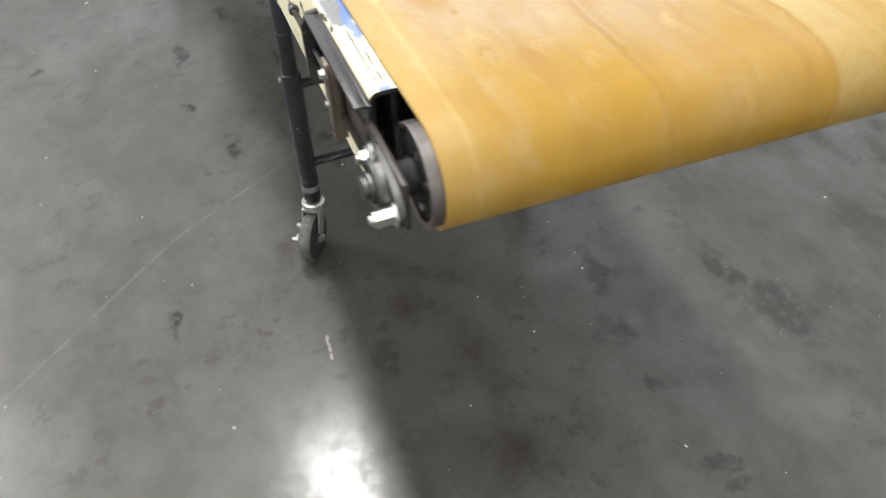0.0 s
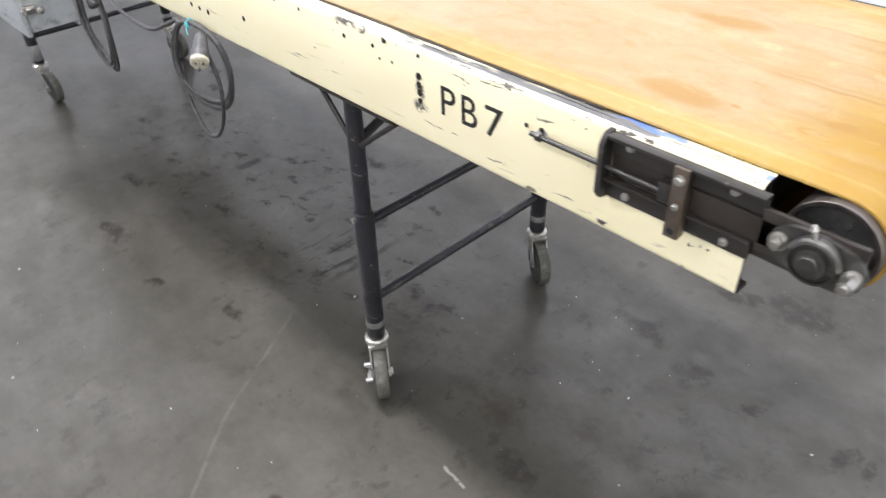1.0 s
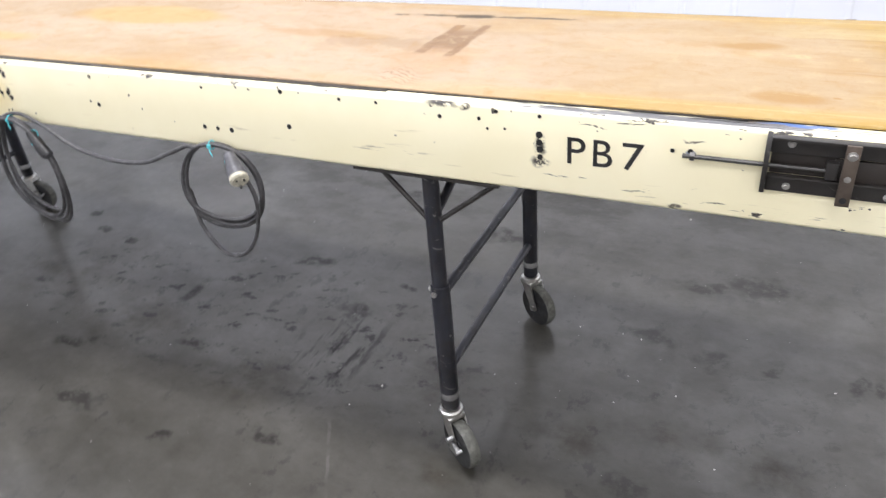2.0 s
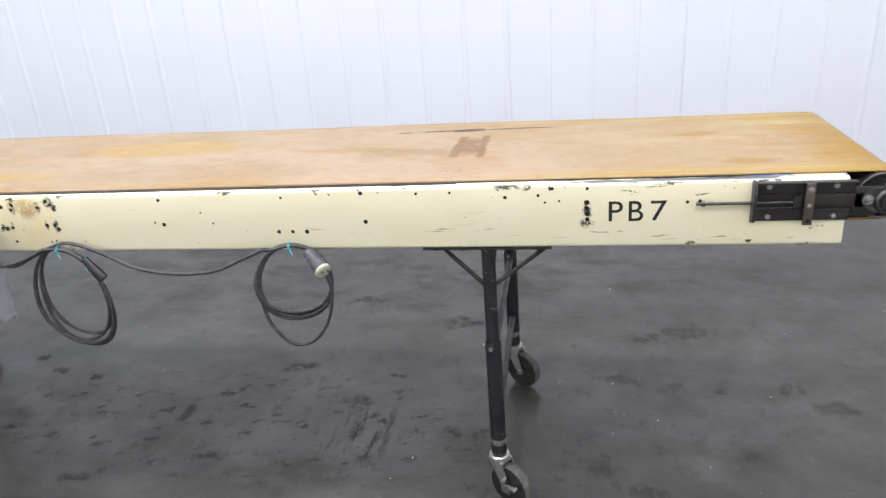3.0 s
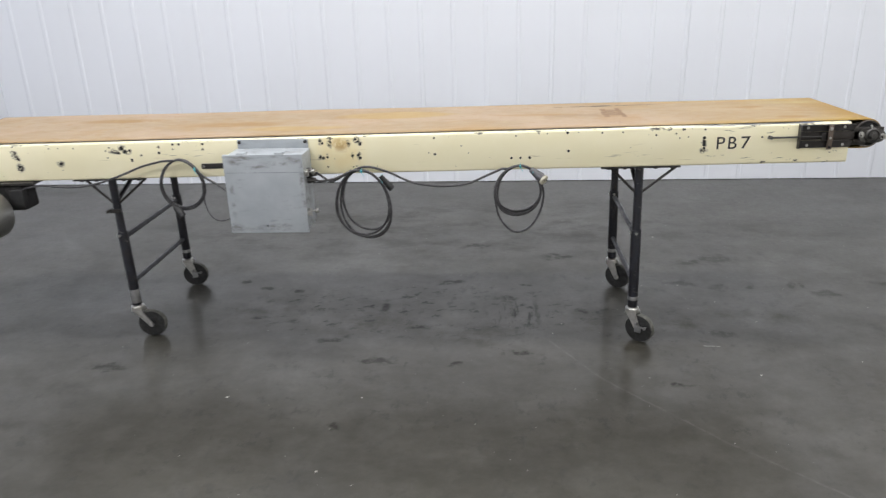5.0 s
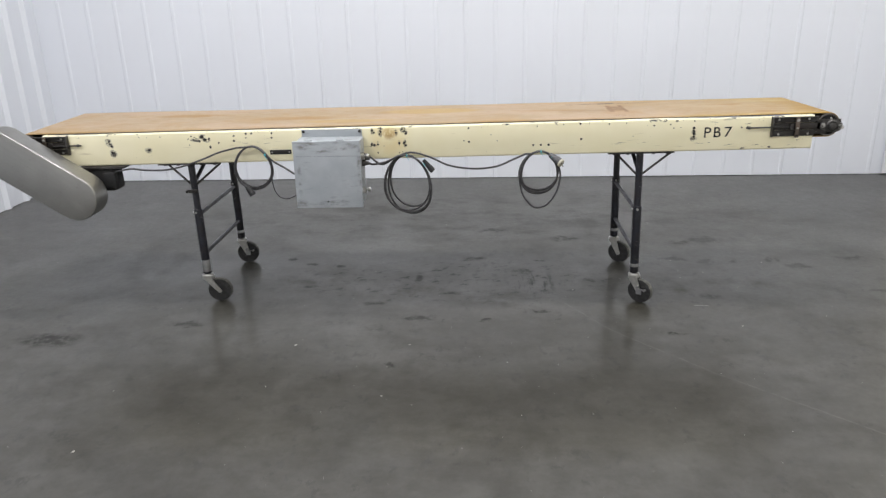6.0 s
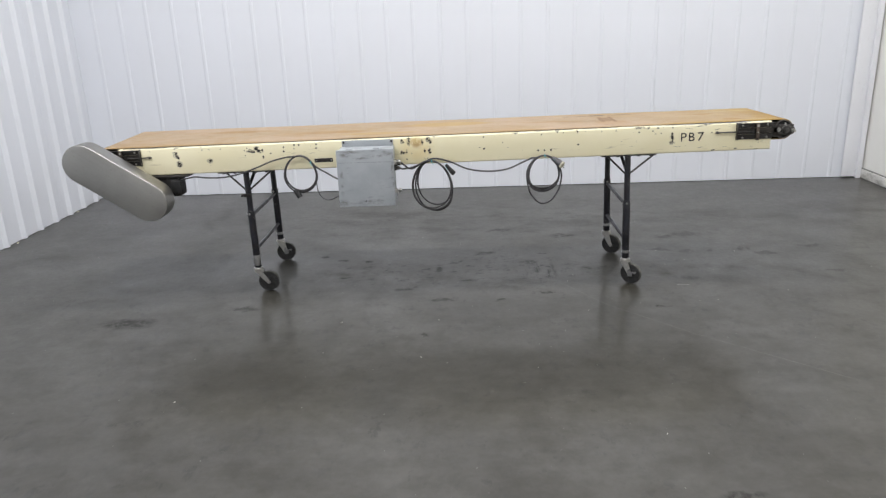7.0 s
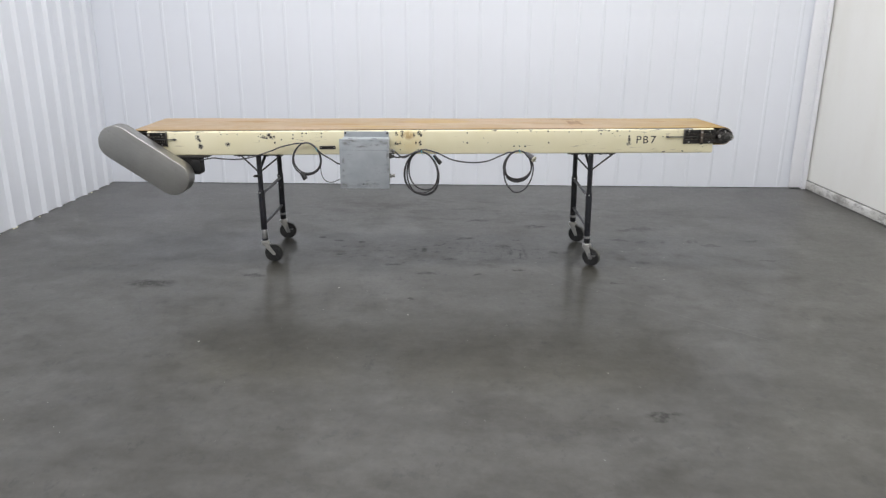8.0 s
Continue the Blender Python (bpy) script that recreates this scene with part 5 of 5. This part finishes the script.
for z in (0.802, 0.641):
    bm = B()
    box(bm, BX1 - 0.004, BX1 + 0.010, BY + 0.006, BY + 0.045, z - 0.011, z + 0.011, 0.003)
    rod(bm, (BX1 + 0.006, BY + 0.004, z), (BX1 + 0.006, BY + 0.030, z), 0.006, 10)
    rod(bm, (BX1 + 0.014, BY + 0.012, z - 0.012), (BX1 + 0.014, BY + 0.012, z + 0.010), 0.0045, 8)
    latch = part("latch", bm, M_FORK, control, "metal screw latch")
    bm = B()
    kx = BX1 + 0.010
    lathe(bm, [(0.0001, kx), (0.0045, kx), (0.0045, kx + 0.007), (0.0085, kx + 0.009), (0.0112, kx + 0.013), (0.0112, kx + 0.018), (0.0085, kx + 0.0225), (0.0001, kx + 0.024)], 20, "X", (0, BY + 0.052, z - 0.004))
    part("knob", bm, M_ZINC, latch, "bright round metal knob", 40)
for y, z in ((0.085, 0.795), (0.085, 0.758), (0.12, 0.775)):
    bm = B()
    rod(bm, (BX1 - 0.008, y, z), (BX1 + 0.008, y, z), 0.014, 8)
    rod(bm, (BX1 + 0.008, y, z), (BX1 + 0.026, y, z), 0.011, 14, 0.009)
    part("cable_gland", bm, M_CAST, control, "grey metal cable gland", 30)
for z in (0.70, 0.615):
    bm = B()
    rod(bm, (BX0 + 0.008, 0.09, z), (BX0 - 0.008, 0.09, z), 0.013, 8)
    part("cable_gland", bm, M_CAST, control, "grey metal cable gland", 30)

# ---- cords, hung in coils below the side ----


def coil_points(top, loops, y, start, end, seed, yaw=0.0):
    """Loops of cord that all hang from one place, top (x, z): each loop is (rx, rz, lean); start and end: degrees from the top, clockwise."""
    rnd = random.Random(seed)
    pts, n = [], 40
    depth = [rnd.uniform(-0.011, 0.011) for _ in range(len(loops) + 1)]
    for k, (rx, rz, lean) in enumerate(loops):
        a0 = start if k == 0 else 0
        a1 = end if k == len(loops) - 1 else 360
        for i in range(n):
            f = i / n
            ang = radians(a0 + (a1 - a0) * f)
            low = 0.5 - 0.5 * math.cos(ang)
            across = rx * math.sin(ang) * (1 - 0.10 * math.cos(ang))
            pts.append((top[0] + lean * low + across, y + yaw * across + depth[k] + (depth[k + 1] - depth[k]) * f + 0.003 * math.sin(3 * ang + seed), top[1] - rz + rz * math.cos(ang)))
    return pts


def tie(x, y, z, parent, r=0.009, lean=0.0):
    """A cable tie cinched round the loops, with its cut tail."""
    bm = B()
    ring = [(x + 0.002 * math.sin(lean), y + r * math.cos(a), z + r * 1.1 * math.sin(a)) for a in (2 * math.pi * i / 20 for i in range(20))]
    sweep(bm, ring, 0.0012, 6, True)
    sweep(bm, [(x, y - r, z), (x + 0.004, y - r - 0.004, z - 0.009), (x + 0.010 * math.cos(lean), y - r - 0.006, z - 0.019)], 0.0011, 6)
    box(bm, x - 0.003, x + 0.003, y - r - 0.003, y - r + 0.003, z - 0.003, z + 0.004)
    part("cable_tie", bm, M_TIE, parent, "teal plastic cable tie")


R_CORD = 0.0048
# cord with the large coil and dark plug
cord_a = thing("power_cord", "grey power cord tied in a large coil with a dark plug", "cord", (-2.0, 0.13, 0.64), "coiled cords", m=Matrix())
pts = smooth_path([(-2.182, 0.085, 0.758), (-2.16, 0.086, 0.752), (-2.10, 0.105, 0.760), (-2.045, 0.130, 0.782)])
coil = coil_points((-2.010, 0.782), [(0.110, 0.138, 0.000), (0.104, 0.146, 0.024), (0.094, 0.128, 0.030), (0.112, 0.143, 0.012)], 0.140, -12, 330, 11, -0.05)
bm = sweep(B(), [*pts, *coil[1:]], R_CORD)
part("cord", bm, M_CORD, cord_a, "dark grey round cord", 60)
bm = B()
rod(bm, (-1.925, 0.122, 0.762), (-1.897, 0.118, 0.728), 0.009, 14, 0.013)
rod(bm, (-1.897, 0.118, 0.728), (-1.880, 0.116, 0.710), 0.0142, 16)
plug = part("plug", bm, M_HUB, cord_a, "dark grey plug body", 30)
bm = B()
rod(bm, (-1.880, 0.116, 0.710), (-1.878, 0.1158, 0.708), 0.0115, 16)
part("plug_face", bm, M_PLUG, plug)
tie(-2.005, 0.140, 0.780, cord_a)
tie(-1.925, 0.130, 0.752, cord_a, 0.011, 0.7)

# cord that sags on to the small coil and ends in an ivory plug
cord_b = thing("power_cord", "grey power cord tied in a coil with an ivory-faced plug", "cord", (0, 0, 0), "coiled cords", m=Matrix())
pts = smooth_path([(-2.182, 0.085, 0.795), (-2.165, 0.086, 0.780), (-2.12, 0.10, 0.748), (-2.06, 0.132, 0.772), (-1.99, 0.150, 0.793), (-1.90, 0.146, 0.772), (-1.80, 0.140, 0.729), (-1.686, 0.138, 0.713),
                   (-1.58, 0.138, 0.722), (-1.50, 0.140, 0.754), (-1.44, 0.142, 0.780)])
coil = coil_points((-1.372, 0.792), [(0.092, 0.094, 0.0), (0.087, 0.101, 0.004), (0.094, 0.097, -0.004), (0.090, 0.104, 0.0)], 0.140, -35, 235, 5, 0.22)
loose = smooth_path([coil[-1], (-1.466, 0.140, 0.670), (-1.452, 0.132, 0.590), (-1.41, 0.128, 0.532), (-1.372, 0.128, 0.519), (-1.325, 0.128, 0.541), (-1.287, 0.130, 0.60), (-1.272, 0.132, 0.68), (-1.290, 0.130, 0.745)])
bm = sweep(B(), [*pts, *coil[1:], *loose[2:]], R_CORD)
part("cord", bm, M_CORD, cord_b, "dark grey round cord", 60)
bm = B()
rod(bm, (-1.322, 0.138, 0.776), (-1.294, 0.116, 0.757), 0.012, 14, 0.018)
rod(bm, (-1.294, 0.116, 0.757), (-1.278, 0.1035, 0.746), 0.019, 16)
plug = part("plug", bm, M_PLUG, cord_b, "grey plug body", 30)
bm = B()
rod(bm, (-1.278, 0.1035, 0.746), (-1.2725, 0.099, 0.7422), 0.0200, 18)
rod(bm, (-1.2725, 0.099, 0.7422), (-1.2705, 0.0975, 0.7410), 0.0185, 18, 0.0165)
face = part("plug_face", bm, M_IVORY, plug, "dirty ivory plug face", 30)
for a in (20, 140, 260):
    bm = B()
    u = Vector((0.62, 0.79, 0.0)) * 0.009 * math.cos(radians(a)) + Vector((-0.33, 0.26, 0.9)) * 0.009 * math.sin(radians(a))
    c = Vector((-1.2705, 0.0975, 0.7410)) + u
    d = Vector((0.70, -0.56, -0.44))
    rod(bm, c, c + d * 0.006, 0.0026, 8)
    part("prong", bm, M_CAST, face)
tie(-1.366, 0.140, 0.792, cord_b)
tie(-1.315, 0.132, 0.768, cord_b, 0.013, 0.5)

# motor cord with its own coil by the box
cord_c = thing("motor_cord", "dark motor cord coiled between gear motor and control box", "cord", (0, 0, 0), "coiled cords", m=Matrix())
pts = smooth_path([(-3.458, 0.160, 0.712), (-3.43, 0.155, 0.718), (-3.37, 0.150, 0.728), (-3.30, 0.145, 0.722), (-3.20, 0.145, 0.722), (-3.10, 0.140, 0.742), (-3.00, 0.140, 0.775), (-2.92, 0.140, 0.806), (-2.83, 0.140, 0.828)])
coil = coil_points((-2.755, 0.834), [(0.088, 0.100, 0.0), (0.093, 0.106, -0.004), (0.089, 0.103, 0.004)], 0.138, -20, 215, 21)
bm = sweep(B(), [*pts, *coil[1:]], 0.0046)
part("cord", bm, M_CORD, cord_c, "dark grey round cord", 60)
pts = smooth_path([(-2.690, 0.130, 0.800), (-2.655, 0.125, 0.765), (-2.60, 0.115, 0.735), (-2.55, 0.10, 0.708), (-2.512, 0.09, 0.700)])
bm = sweep(B(), pts, 0.0046)
part("cord", bm, M_CORD, cord_c, "dark grey round cord", 60)
pts = smooth_path([(-2.665, 0.130, 0.745), (-2.668, 0.128, 0.69), (-2.66, 0.125, 0.625), (-2.635, 0.12, 0.588), (-2.595, 0.11, 0.580), (-2.55, 0.10, 0.598), (-2.512, 0.09, 0.615)])
bm = sweep(B(), pts, 0.0028)
part("thin_cord", bm, M_CORD, cord_c, "thin grey cord", 60)
bm = B()
rod(bm, (-2.795, 0.122, 0.640), (-2.775, 0.118, 0.612), 0.011, 12, 0.016)
rod(bm, (-2.775, 0.118, 0.612), (-2.766, 0.116, 0.598), 0.016, 14)
part("plug", bm, M_HUB, cord_c, "black plug body", 30)
tie(-2.69, 0.130, 0.795, cord_c, 0.008, 0.2)

# pale crumbs on the concrete
rnd = random.Random(9)
for x, y, s in ((-0.423, -0.116, 0.0065), (-0.034, 0.724, 0.0045), (-0.285, 0.36, 0.004), (-0.554, 0.493, 0.0045), (-1.163, 0.331, 0.006), (-0.721, 0.769, 0.004), (-0.516, 1.501, 0.007), (-1.162, -0.232, 0.0045),
                (-1.212, 0.235, 0.0045), (-0.540, 0.770, 0.0045), (-0.409, 0.572, 0.0045), (-3.112, -1.142, 0.009), (-1.070, -1.460, 0.006), (-2.055, -0.755, 0.007), (-2.544, -0.685, 0.006), (-1.505, -0.890, 0.005),
                (-2.507, -0.316, 0.008), (-1.981, -0.309, 0.0045), (0.012, -0.004, 0.0045)):
    s *= 0.5
    bm = B()
    bmesh.ops.create_icosphere(bm, subdivisions=2, radius=s)
    a, k = rnd.uniform(0, 3.1), rnd.uniform(1.0, 1.9)
    for v in bm.verts:
        v.co *= 1 + 0.4 * noise.noise(v.co * 220 + Vector((x * 7, y * 7, 0)))
        v.co = Vector((v.co.x * k, v.co.y, max(v.co.z * 0.45, -s * 0.25)))
    lo = min(v.co.z for v in bm.verts)
    ob = part("floor_crumb", bm, M_CRUMB)
    ob.matrix_basis = pose(x, y, -lo, 0, 0, math.degrees(a))
    tagged(ob, "tiny pale crumb lying on the concrete floor", "debris", "crumbs on the floor")

# foam crumbs at the foot of the ribbed wall
rnd = random.Random(4)
for x, y, s in ((-5.29, 1.02, 0.014), (-5.285, 1.36, 0.008), (-5.29, 2.30, 0.009), (-5.285, 0.98, 0.010)):
    bm = B()
    bmesh.ops.create_icosphere(bm, subdivisions=2, radius=s)
    for v in bm.verts:
        v.co *= 1 + 0.35 * noise.noise(v.co * 60 + Vector((x * 9, y * 9, 0)))
        v.co.z = max(v.co.z * 0.6, -s * 0.3)
    lo = min(v.co.z for v in bm.verts)
    ob = part("foam_crumb", bm, M_FOAM)
    ob.matrix_basis = pose(x, y, -lo)
    tagged(ob, "yellowish crumb of sealing foam on the floor", "debris", "foam crumbs")
